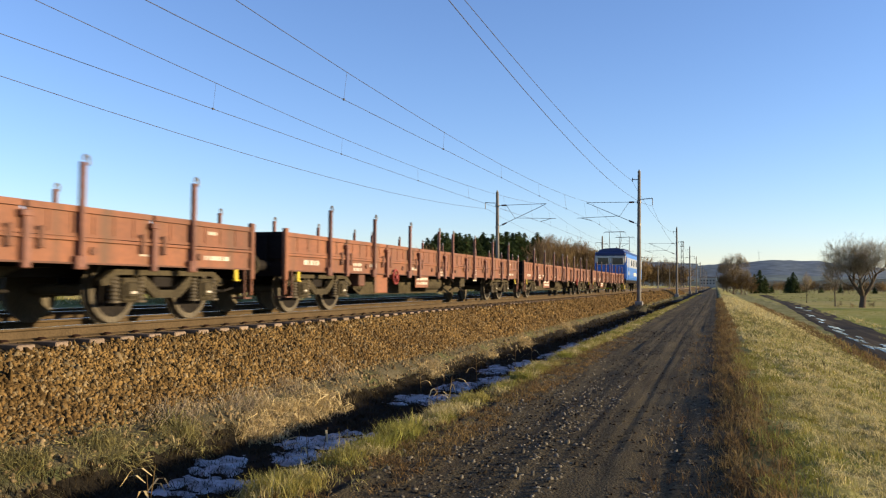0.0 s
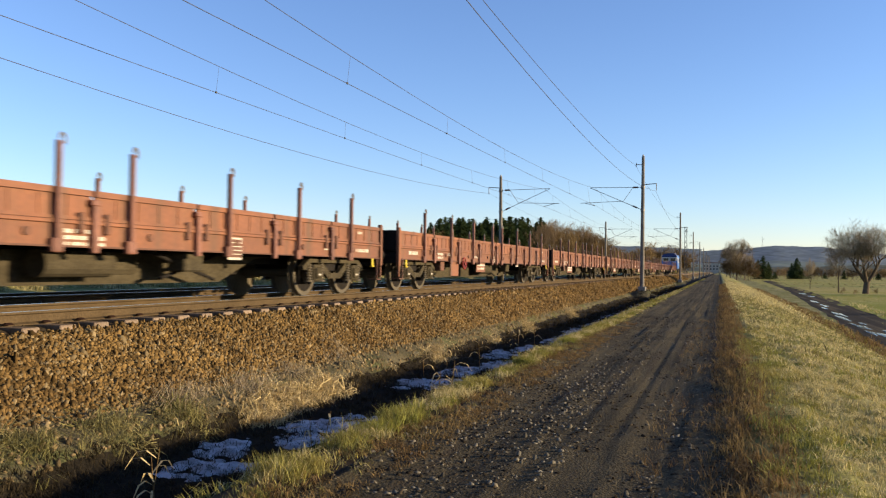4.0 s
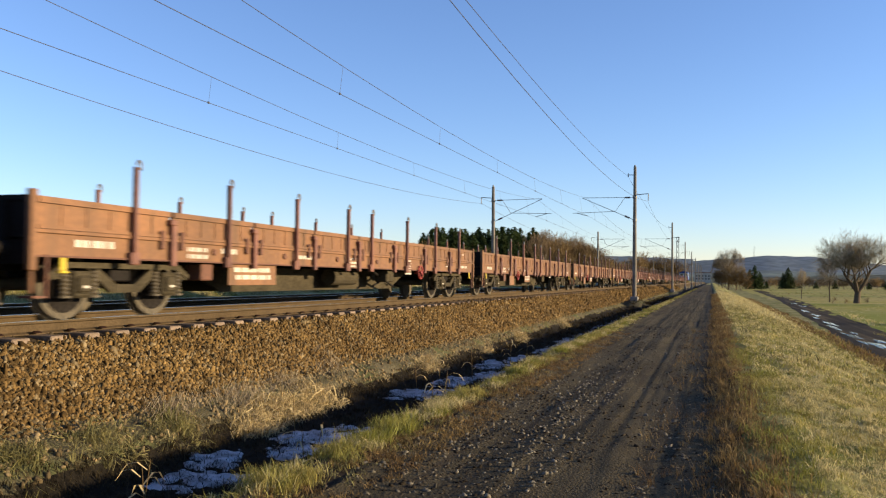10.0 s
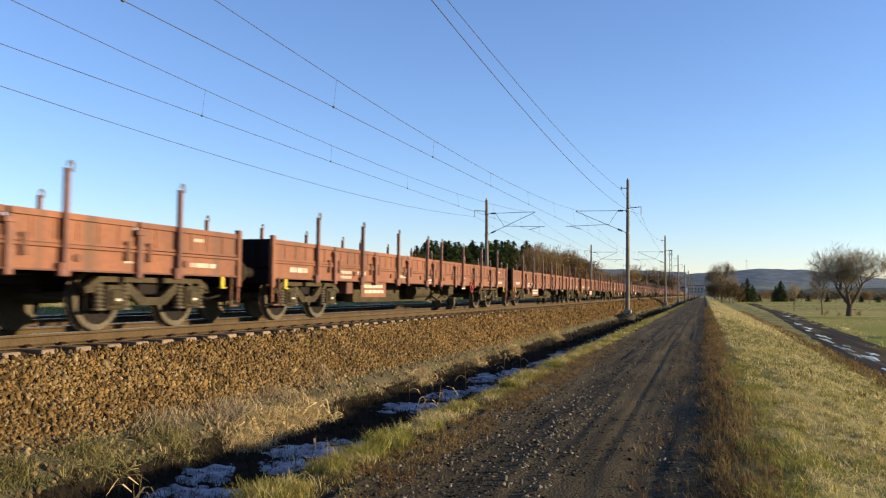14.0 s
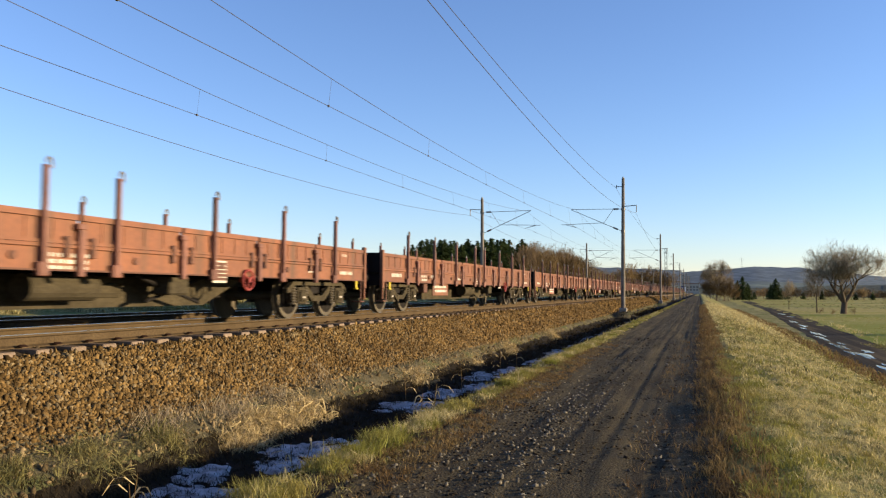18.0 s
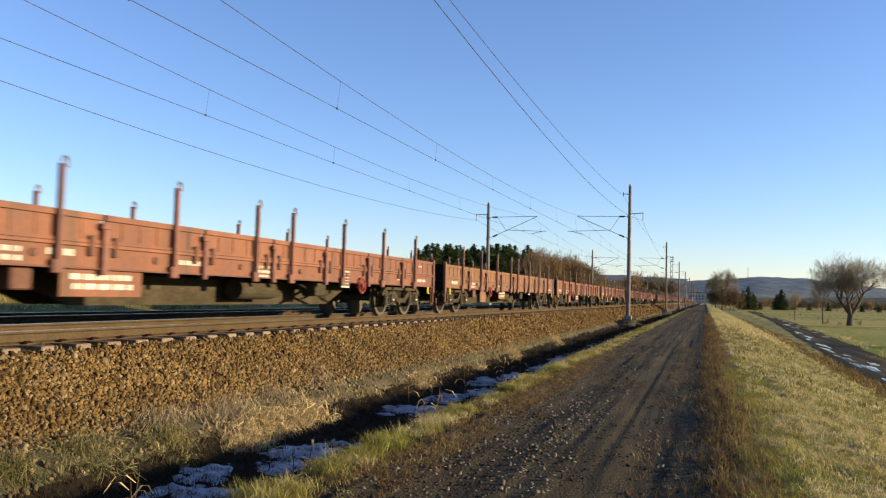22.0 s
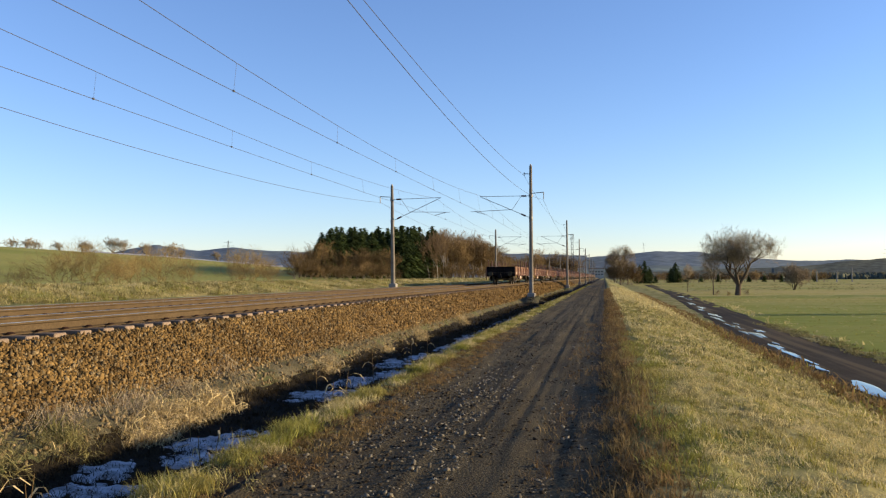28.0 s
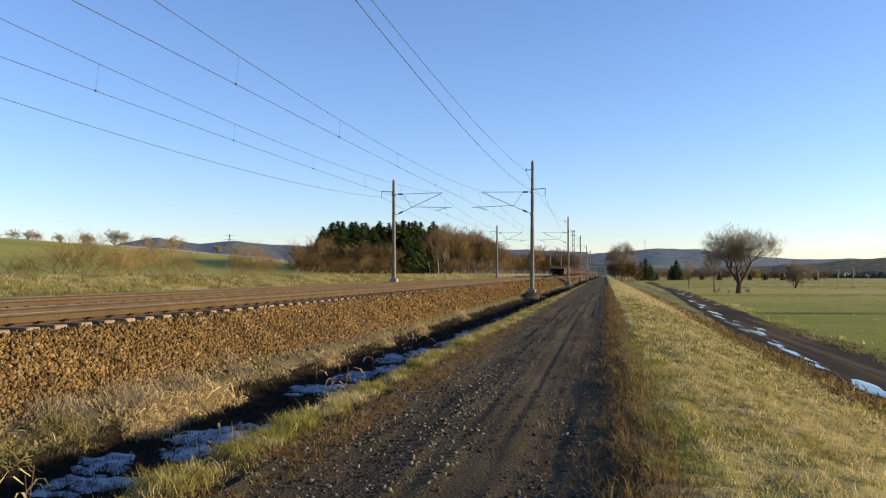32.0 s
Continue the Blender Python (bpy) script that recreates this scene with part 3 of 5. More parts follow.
def writing(parent, x, y, z, w, h, rows, seed, material="white"):
    """Rows of plain bars in place of lettering."""
    r = random.Random(seed)
    bm = bmesh.new()
    for i in range(rows):
        z1 = z + h / 2 - h * i / rows
        y0 = y - w / 2 + r.uniform(0, .08) * w
        while y0 < y + w / 2 - .05:
            ln = r.uniform(.04, .20) * max(w, .4)
            box(bm, x, x + .004, y0, min(y0 + ln, y + w / 2), z1 - h / rows * .6, z1)
            y0 += ln + r.uniform(.025, .06)
    return tagged(part("marking", bm, material, parent, "faded white marking"), kind="stuff")


def coil(x, y, z0, z1, turns=6, sides=10):
    """A coil spring on its seat, as one ribbed body."""
    bm = bmesh.new()
    rings = []
    levels = [(.10, z0), (.10, z0 + .03)] + [(.055 if i % 2 == 0 else .078, z0 + .035 + (z1 - z0 - .035) * i / (2 * turns)) for i in range(2 * turns + 1)]
    for r, z in levels:
        rings.append([bm.verts.new((x + r * math.cos(2 * math.pi * i / sides), y + r * math.sin(2 * math.pi * i / sides), z)) for i in range(sides)])
    for a, c in zip(rings, rings[1:]):
        for i in range(sides):
            bm.faces.new((a[i], a[(i + 1) % sides], c[(i + 1) % sides], c[i]))
    bm.faces.new(list(reversed(rings[0])))
    bm.faces.new(rings[-1])
    return bm


def bogie(parent, y):
    bm = prism([(-1.48, .62), (-1.20, .78), (1.20, .78), (1.48, .62), (1.46, .55), (1.12, .70), (-1.12, .70), (-1.46, .55)], "x", .98, 1.09)
    for q in (-1, 1):
        for outline in ([(q * .78, .70), (q * .56, .70), (q * .16, .46), (q * .20, .36), (q * .30, .36)], [(q * 1.46, .62), (q * 1.20, .70), (q * 1.20, .56), (q * 1.44, .54)], [(q * .72, .70), (q * .60, .70), (q * .60, .34), (q * .72, .34)]):
            extra = prism(outline, "x", .99, 1.07)
            me = bpy.data.meshes.new("tmp")
            extra.to_mesh(me)
            extra.free()
            bm.from_mesh(me)
            bpy.data.meshes.remove(me)
    box(bm, .98, 1.08, -.24, .24, .36, .48)
    b = part("bogie", bm, "grime", parent, "brake-dust brown cast bogie frame", pose(0, y, 0))
    part("side_frame", b.data, None, b, "", pose(-2.06, 0, 0))
    part("bolster", boxes((-.98, .98, -.22, .22, .52, .78), bevel=.02), "black", b)
    for s in (-1, 1):
        for w in (-.92, .92):
            part("axlebox", boxes((s * .98, s * 1.15, w - .17, w + .17, .30, .66), (s * 1.14, s * 1.19, w - .13, w + .13, .36, .60), bevel=.035), "grime", b)
            for k in (-.27, .27):
                part("spring", coil(s * 1.06, w + k, .30, .67), "wheel", b)
            part("cover_mark", boxes((s * 1.19, s * 1.196, w - .05, w + .05, .43, .465)), "white", b)
    for w in (-.92, .92):
        bm = bmesh.new()
        for s in (-.755, .755):
            q = 1 if s > 0 else -1
            rod(bm, (s - q * .07, 0, 0), (s - q * .04, 0, 0), .51, None, 32)
            rod(bm, (s - q * .04, 0, 0), (s + q * .065, 0, 0), .48, .475, 32)
            known = set(bm.faces)
            rod(bm, (s + q * .060, 0, 0), (s + q * .069, 0, 0), .395, .39, 28)
            for f in set(bm.faces) - known:
                f.material_index = 1
            rod(bm, (s + q * .065, 0, 0), (s + q * .11, 0, 0), .17, .12, 16)
        rod(bm, (-.98, 0, 0), (.98, 0, 0), .085, None, 12)
        ws = part("wheelset", bm, "wheel", b, "", pose(0, w, .48))
        ws.data.materials.append(M["black"])
    return b


def wagon(variant):
    """A bogie flat wagon with drop sides and stakes; x is across, y along, z up from the rail."""
    W = thing("flat_wagon", "red-oxide bogie flat wagon with drop sides and tall stakes", "railway wagon", group="train")
    part("floor", boxes((-1.28, 1.28, -HALF, HALF, 1.05, 1.11)), "timber", W, "worn plank floor")
    part("centre_sill", boxes((-.32, -.12, -HALF, HALF, .70, 1.05), (.12, .32, -HALF, HALF, .70, 1.05)), "black", W)
    for s in (-1, 1):
        part("fish_belly_beam", prism([(-6.0, .84), (-5.4, .80), (-4.2, .36), (4.2, .36), (5.4, .80), (6.0, .84)], "x", s * .36, s * .42), "grime", W, "dusty brown trussed underframe beam")
        sill = part("side_sill", boxes((s * 1.24, s * 1.30, -HALF, HALF, .87, 1.20)), "red", W)
        part("top_flange", boxes((s * 1.30, s * 1.335, -HALF, HALF, 1.17, 1.215), bevel=.006), "red", sill)
        part("bottom_flange", boxes((s * 1.302, s * 1.33, -HALF, HALF, .87, .895)), "red_dark", sill)
        if s > 0:
            writing(sill, 1.30, -8.55, 1.03, .75, .16, 1, variant + 1)
            writing(sill, 1.30, -6.25, 1.0, .55, .22, 2, variant + 2)
            writing(sill, 1.30, -5.35, 1.05, .5, .14, 1, variant + 3)
            writing(sill, 1.30, -2.6, 1.03, .6, .12, 1, variant + 4)
            writing(sill, 1.30, -.15, .98, .75, .25, 3, variant + 5)
            writing(sill, 1.30, 6.9, 1.02, .45, .05, 1, variant + 6)
            writing(sill, 1.30, 8.6, 1.02, .7, .12, 1, variant + 7)
            writing(W, 1.301, 8.5, 1.43, .30, .09, 1, variant + 8)
            for y in POSTS[1:-1]:
                part("lashing_ring", rods(((1.30, y + 1.15, 1.05), (1.33, y + 1.15, 1.05), .055), seg=10), "red_dark", sill)
        ends = [-HALF + .06] + POSTS[1:-1] + [HALF - .06]
        for a, b in zip(ends, ends[1:]):
            bm = boxes((s * 1.27, s * 1.30, a + .03, b - .03, 1.225, 1.60), (s * 1.265, s * 1.335, a + .03, b - .03, 1.545, 1.625), (s * 1.27, s * 1.33, a + .03, b - .03, 1.225, 1.27))
            k = max(2, round((b - a) / .42))
            for i in range(1, k):
                y = a + (b - a) * i / k
                box(bm, s * 1.30, s * 1.312, y - .018, y + .018, 1.27, 1.545)
            part("drop_side", bm, "red", W)
        for y in POSTS[1:-1]:
            p = part("hinge_post", boxes((s * 1.30, s * 1.385, y - .055, y + .055, .80, 1.44), (s * 1.30, s * 1.40, y - .10, y + .04, 1.42, 1.50), bevel=.01), "stake", W)
            for q in (-.24, .24):
                part("latch", boxes((s * 1.335, s * 1.36, y + q - .045, y + q + .045, 1.05, 1.33), bevel=.01), "red_dark", p)
        for y in STAKES:
            bm = boxes((s * 1.335, s * 1.41, y - .034, y + .034, .82, 2.20), bevel=.010)
            box(bm, s * 1.32, s * 1.40, y - .09, y + .09, .80, .98, .012)
            st = part("stake", bm, "stake", W, "weathered steel stake")
            ring = [(math.cos(a), math.sin(a)) for a in np.linspace(0, 3.9, 8)]
            pipe = [(.05 - .05 * c, .02 + .075 * q, -c, q) for c, q in ring]
            hv = [(s * 1.38 + .018 * math.cos(k), y + u + .018 * math.sin(k) * nu, 2.20 + v + .018 * math.sin(k) * nv) for u, v, nu, nv in pipe for k in np.linspace(0, 2 * math.pi, 6, endpoint=False)]
            hf = [(j * 6 + k, j * 6 + (k + 1) % 6, j * 6 + 6 + (k + 1) % 6, j * 6 + 6 + k) for j in range(7) for k in range(6)]
            part("hook", raw("hook", hv, hf, True), "galv", st)
    for s in (-1, 1):
        e = part("end_wall", boxes((-1.27, 1.27, s * (HALF - .05), s * HALF, 1.05, 1.60), (-1.30, 1.30, s * (HALF - .07), s * (HALF + .03), 1.56, 1.63), (-1.3, 1.3, s * (HALF - .10), s * HALF, .78, 1.08), *[(x - .04, x + .04, s * HALF, s * (HALF + .05), .85, 1.58) for x in (-.9, -.3, .3, .9)]), "end_shade", W)
        for x in (-1.31, 1.31):
            part("corner_post", boxes((x - .045, x + .045, s * (HALF - .06), s * (HALF + .05), .70, 1.70), (x - .03, x + .03, s * (HALF - .03), s * (HALF + .02), .42, .70), bevel=.012), "red", W)
        for x in (-.875, .875):
            bu = part("buffer", rods(((x, s * HALF, .98), (x, s * (HALF + .54), .98), .11, .09), seg=14), "black", W)
            part("buffer_plate", rods(((x, s * (HALF + .54), .98), (x, s * (HALF + .58), .98), .21, .20), seg=18), "grime", bu)
        part("coupling_hook", boxes((-.05, .05, s * HALF, s * (HALF + .58), .90, 1.0), (-.10, .10, s * (HALF + .35), s * (HALF + .56), .62, .92), bevel=.02), "black", W)
        part("brake_hose", rods(((.3, s * HALF, .85), (.32, s * (HALF + .2), .55), .025), ((.32, s * (HALF + .2), .55), (.3, s * (HALF + .58), .48), .025), seg=6), "black", W)
        part("step", boxes((1.1, 1.34, s * (HALF - .25), s * (HALF - .02), .36, .39), (1.30, 1.34, s * (HALF - .25), s * (HALF - .22), .36, .90)), "red_dark", W)
        part("lamp_bracket", boxes((1.31, 1.34, s * (HALF - .55), s * (HALF - .46), .70, .87), (1.29, 1.36, s * (HALF - .57), s * (HALF - .44), .67, .70), bevel=.006), "yellow", W, "yellow painted bracket")
        bogie(W, s * 7.65)
    # gear under the floor
    part("brake_cylinder", rods(((.3, 1.2, .62), (.3, 1.9, .62), .17), ((.3, 1.9, .62), (.3, 3.4, .60), .03), seg=14), "grime", W)
    part("air_tank", rods(((.75, -.4, .66), (.75, .9, .66), .19), seg=16), "grime", W)
    part("brake_rigging", rods(((-.4, -6, .55), (-.4, 6, .50), .03), ((.95, 1.6, .86), (.85, 3.4, .42), .03), ((.95, 3.4, .86), (.85, 2.0, .45), .03), seg=6), "black", W)
    part("valve_box", boxes((.8, 1.15, 2.2, 2.7, .55, .86), bevel=.03), "grime", W)
    if variant == 1:
        part("cover_plate", boxes((1.24, 1.27, -5.2, -4.4, .42, .87), bevel=.006), "red", W)
        pl = part("data_plate", boxes((1.24, 1.27, -2.36, -1.3, .54, .87), bevel=.006), "red", W)
        writing(pl, 1.27, -1.83, .70, .9, .24, 2, variant + 11)
    else:
        pl = part("data_plate", boxes((1.24, 1.27, -5.3, -3.7, .50, .87), bevel=.006), "red", W)
        writing(pl, 1.27, -4.5, .68, 1.3, .26, 2, variant + 11)
    part("tool_box", boxes((.95, 1.24, -6.05, -5.72, .58, .86), bevel=.02), "red_dark", W)
    pf = part("inspection_panel", boxes((1.30, 1.315, 3.14, 3.55, .76, 1.14)), "white", W, "whitish chequered inspection panel")
    bm = boxes(*[(1.315, 1.318, 3.15, 3.54, .80 + i * .065, .85 + i * .065) for i in range(5)])
    part("ruling", bm, "red_dark", pf)
    if variant:
        y = -4.05 if variant == 1 else 4.2
        bm = bmesh.new()
        pts = [Vector((1.36, y + .18 * math.cos(a), .82 + .18 * math.sin(a))) for a in np.linspace(0, 2 * math.pi, 17)]
        for u, v in zip(pts, pts[1:]):
            rod(bm, u, v, .022, None, 6)
        for a in (0.4, 2.5, 4.6):
            rod(bm, (1.36, y, .82), (1.36, y + .18 * math.cos(a), .82 + .18 * math.sin(a)), .02, None, 6)
        rod(bm, (1.2, y, .82), (1.40, y, .82), .05, None, 10)
        part("handbrake_wheel", bm, "signal_red", W, "red handbrake wheel")
    return W


def settle(w, dz):
    for o in w.children:
        if not o.name.startswith("bogie"):
            o.location.z += dz


START = 3.04           # middle of the wagon that is abreast at the start
AHEAD, BEHIND = 3, 26
SLACK = .62            # the wider gap before the last seven wagons
plans = [wagon(0), wagon(1), wagon(2)]
for w in plans:
    settle(w, -.045)
order = [0, 2, 1, 0, 0, 0, 1, 0, 0, 2, 1, 1, 1, 2, 1, 0, 0, 2, 0, 1, 2, 2, 2, 1, 1, 1, 2, 2, 0, 2]
wagons, used = [], set()
for i, v in zip(range(AHEAD, -BEHIND - 1, -1), order):
    y = START + i * PITCH - (SLACK if i < -19 else 0)
    if v in used:
        w = copy_thing(plans[v], pose(NEAR, y, RAIL))
    else:
        used.add(v)
        w = plans[v]
        w.matrix_basis = pose(NEAR, y, RAIL)
    wagons.append((w, y))
    if i in (-7, -8, -9, -10, -11, -22, -24, -25, -26):
        # the wagons whose paint has faded under brown dust
        for o in w.children_recursive:
            if o.type == "MESH" and o.material_slots and o.material_slots[0].material == M["red"]:
                o.material_slots[0].link = "OBJECT"
                o.material_slots[0].material = M["red_tan"]


def locomotive():
    """A four-axle electric locomotive with two pantographs; same axes as a wagon."""
    L = thing("locomotive", "blue electric locomotive with white window surrounds", "locomotive", group="train")
    h = 8.0
    side = [(-1.42, 1.05), (-1.46, 1.25), (-1.46, 3.05), (-1.30, 3.42), (1.30, 3.42), (1.46, 3.05), (1.46, 1.25), (1.42, 1.05)]
    part("body", prism(side, "y", -h + .35, h - .35), "blue", L)
    part("roof", prism([(-1.30, 3.424), (-1.05, 3.72), (-.5, 3.84), (.5, 3.84), (1.05, 3.72), (1.30, 3.424)], "y", -h + .5, h - .5), "blue_dark", L)
    part("underframe", boxes((-1.38, 1.38, -h + .25, h - .25, .78, 1.05), bevel=.03), "black", L)
    for s in (-1, 1):
        bm = prism([(h - .35, 1.0), (h, 1.15), (h, 2.0), (h - .18, 3.1), (h - .5, 3.5), (h - .5, 1.0)], "x", -1.40, 1.40)
        cab = part("cab", bm, "blue", L, "", pose(0, 0, 0, 0, 0, 0 if s > 0 else 180))
        part("cab_brow", boxes((-1.36, 1.36, h - .62, h - .12, 3.18, 3.50), bevel=.08), "blue_dark", cab)
        part("white_mask", boxes((-1.40, 1.40, h - .30, h - .085, 2.22, 3.16), bevel=.05), "white", cab, "white painted window surround")
        for x in (-.66, .66):
            w = part("window_frame", boxes((x - .58, x + .58, h - .12, h - .04, 2.34, 3.06), bevel=.04), "white", cab)
            part("pane", boxes((x - .47, x + .47, h - .06, h - .03, 2.42, 2.98)), "glass", w)
        for x in (-.95, .95):
            part("headlamp", rods(((x, h - .05, 1.55), (x, h + .06, 1.55), .13), seg=14), "white", cab)
            part("buffer", rods(((x * .92, h - .1, .98), (x * .92, h + .5, .98), .12), ((x * .92, h + .5, .98), (x * .92, h + .54, .98), .22), seg=14), "black", cab)
        part("snow_plough", boxes((-1.3, 1.3, h - .25, h - .10, .22, .62), bevel=.03), "yellow", cab)
        for y in (s * 1.2, s * 3.4):
            part("side_window", boxes((1.47, 1.482, y - .45, y + .45, 2.35, 2.9)), "glass", L)
            part("side_window", boxes((-1.482, -1.47, y - .45, y + .45, 2.35, 2.9)), "glass", L)
        part("cab_door", boxes((1.46, 1.48, s * 6.0 - .3, s * 6.0 + .3, 1.1, 2.95)), "blue", L)
        bogie(L, s * 4.15)
        p = part("pantograph", rods(((-.5, s * 4.6, 3.95), (.5, s * 4.6, 3.95), .04), ((-.45, s * 4.6, 3.95), (-.55, s * 4.0, 4.7), .03), ((.45, s * 4.6, 3.95), (.55, s * 4.0, 4.7), .03), ((-.55, s * 4.0, 4.7), (-.5, s * 4.5, 5.45), .025), ((.55, s * 4.0, 4.7), (.5, s * 4.5, 5.45), .025), ((-.9, s * 4.5, 5.47), (.9, s * 4.5, 5.47), .03), ((-.9, s * 4.5, 5.47), (-1.05, s * 4.5, 5.35), .02), ((.9, s * 4.5, 5.47), (1.05, s * 4.5, 5.35), .02), seg=6), "galv", L)
    for s in (-1, 1):
        part("window_band", boxes((s * 1.462, s * 1.470, -h + .45, h - .45, 2.18, 3.02)), "band", L, "pale grey window band")
        part("side_marking", boxes((s * 1.462, s * 1.470, -1.4, 1.4, 1.45, 1.75)), "white", L)
        part("side_marking", boxes((s * 1.462, s * 1.470, -6.6, -5.4, 1.5, 1.8)), "white", L)
    for y in (-2, -.8, .6, 2.0):
        part("roof_box", boxes((-.7, .7, y - .4, y + .4, 3.8, 4.02), bevel=.04), "blue_dark", L)
    for x, y in ((-.4, 3), (.4, 3), (0, -3)):
        part("roof_insulator", rods(((x, y, 3.8), (x, y, 4.15), .07), seg=8), "insul", L)
    return L


loco = locomotive()
for o in loco.children:
    if not o.name.startswith("bogie"):
        o.scale.z = 1.04
LOCO_Y = START + AHEAD * PITCH + 18.9

# ---- stones of the ballast, pebbles of the road ----
def spread(n, x0, x1, y0, y1, up=0.0, power=1.0, keep=None):
    """n places on the ground, denser towards y0 where power is above 1."""
    xs = rng.uniform(x0, x1, n)
    ys = y0 + (y1 - y0) * rng.uniform(0, 1, n) ** power
    if keep is not None:
        k = np.array([keep(x, y) for x, y in zip(xs, ys)])
        xs, ys = xs[k], ys[k]
    return np.array([(x, y, ground_z(x, y) + up) for x, y in zip(xs, ys)])


STONES = pebbles(14, .62, .38)
bed = thing("ballast_bed", "bank of rust-dusted crushed stone under the rails", "ballast", kind="structure")
for name, place, size, stuff in (("shoulder_stones", spread(36000, -7.98, -6.6, 3, 26, -.004), (.028, .062), "stone"), ("shoulder_stones", spread(13000, -7.98, -6.55, 26, 66, 0, 1.3), (.05, .095), "stone"),
                                 ("shoulder_stones", spread(3500, -8.0, -6.4, 66, 190, 0, 1.4), (.10, .2), "stone"), ("grey_stones", spread(6500, -7.9, -6.5, 3, 26, 0), (.028, .062), "stone_grey"), ("grey_stones", spread(1800, -7.9, -6.5, 26, 66, 0, 1.3), (.05, .09), "stone_grey"),
                                 ("crib_stones", spread(12000, -16.2, -8.05, 3, 60, -.022, 1.5), (.045, .075), "crib"), ("fallen_stones", spread(3200, -6.85, -5.9, 3, 40, 0, 1.0, lambda x, y: x < brink(y)), (.025, .06), "stone_grey")):
    tagged(part(name, scatter(name, place, STONES, size, .8), stuff, bed), kind="stuff")

PEB = pebbles(12, .5, .35)


def heaps(seed, lo):
    """Loose stones lie in strips along the road and thin out in the wheel tracks."""
    return lambda x, y: wob(x * 1.5, y * .45, 1.0, seed) + .5 * wob(x, y, 2.2, seed) - .25 * math.exp(-((x + 1.05) / .3) ** 2) > lo


tagged(part("road_pebbles", scatter("road_pebbles", np.concatenate([spread(12000, -2.85, .15, 3, 30, .003, 1.5, heaps(71, -.15)), spread(3000, -2.8, -1.2, 4, 13, .003)]), PEB, (.010, .034), .4), "pebble", road), kind="stuff")
tagged(part("road_clods", scatter("road_clods", np.concatenate([spread(7000, -2.75, .1, 3, 30, .003, 1.5, heaps(72, -.1)), spread(1800, -2.8, -1.5, 3, 12, .003)]), PEB, (.02, .06), .4), "clod", road), kind="stuff")
tagged(part("road_stones", scatter("road_stones", np.concatenate([spread(1300, -2.8, .1, 3, 28, .006, 1.3, heaps(73, -.1)), spread(900, -2.5, .1, 4.5, 12, .008, 1.0, heaps(75, .0)), spread(1300, -2.9, -1.2, 3.2, 15, .006, 1.0, heaps(74, -.2)), spread(220, -2.9, -2.2, 12, 26, .006)]), PEB, (.015, .060), .5), "stone_pale", road), kind="stuff")

# ---- grass ----
SHORT = [tuft(10, .060, .12, 2.6, .0085) for _ in range(10)]
MAT = [tuft(10, .045, .14, 3.2, .0055) for _ in range(8)]
EDGE = [tuft(22, .125, .11, 1.5, .0055) for _ in range(8)]
MID = [tuft(10, .19, .10, .9, .009) for _ in range(8)]
WIDE = [tuft(9, .09, .24, 2.4, .024) for _ in range(6)]
BIG = [tuft(9, .16, .30, 1.4, .045) for _ in range(6)]


def drape(blades, length, spread, width):
    """A tuft of long limp blades that arch over and hang down."""
    v, f = [], []
    for i in range(blades):
        a, q, t = rng.uniform(0, 2 * np.pi), rng.uniform(0, spread), rng.uniform(0, 2 * np.pi)
        x, y, ln, h = q * np.cos(a), q * np.sin(a), length * rng.uniform(.5, 1.0), rng.uniform(.45, 1.0)
        wx, wy = -np.sin(t) * width / 2, np.cos(t) * width / 2
        k = len(v)
        for p, w in ((0, 1), (.3, .9), (.65, .7), (1, .15)):
            r, z = ln * p * .75, ln * h * (1.5 * p - 1.45 * p * p) - .02
            v += [(x + r * np.cos(t) - wx * w, y + r * np.sin(t) - wy * w, z), (x + r * np.cos(t) + wx * w, y + r * np.sin(t) + wy * w, z)]
        for j in (0, 2, 4):
            f += [(k + j, k + j + 1, k + j + 3), (k + j, k + j + 3, k + j + 2)]
    return np.array(v), np.array(f)


DRAPE = [drape(13, .55, .12, .010) for _ in range(8)]
WEED = [tuft(9, .22, .10, .8, .008) for _ in range(8)]
THIN = [tuft(5, .17, .12, 1.2, .006) for _ in range(6)]
STALK = [tuft(4, .30, .10, .6, .0055) for _ in range(6)]


def patch(seed, lo, scale=.8):
    return lambda x, y: wob(x, y, scale, seed) + .5 * wob(x, y, scale * 2.9, seed) > lo


def grass(name, material, label, *beds):
    """One sward out of several beds (places, shapes, size)."""
    t = thing(name, label, "grass", kind="stuff")
    for places, shapes, size in beds:
        if len(places):
            tagged(part("blades", scatter(name, places, shapes, size, .2), material, t), kind="stuff")
    return t


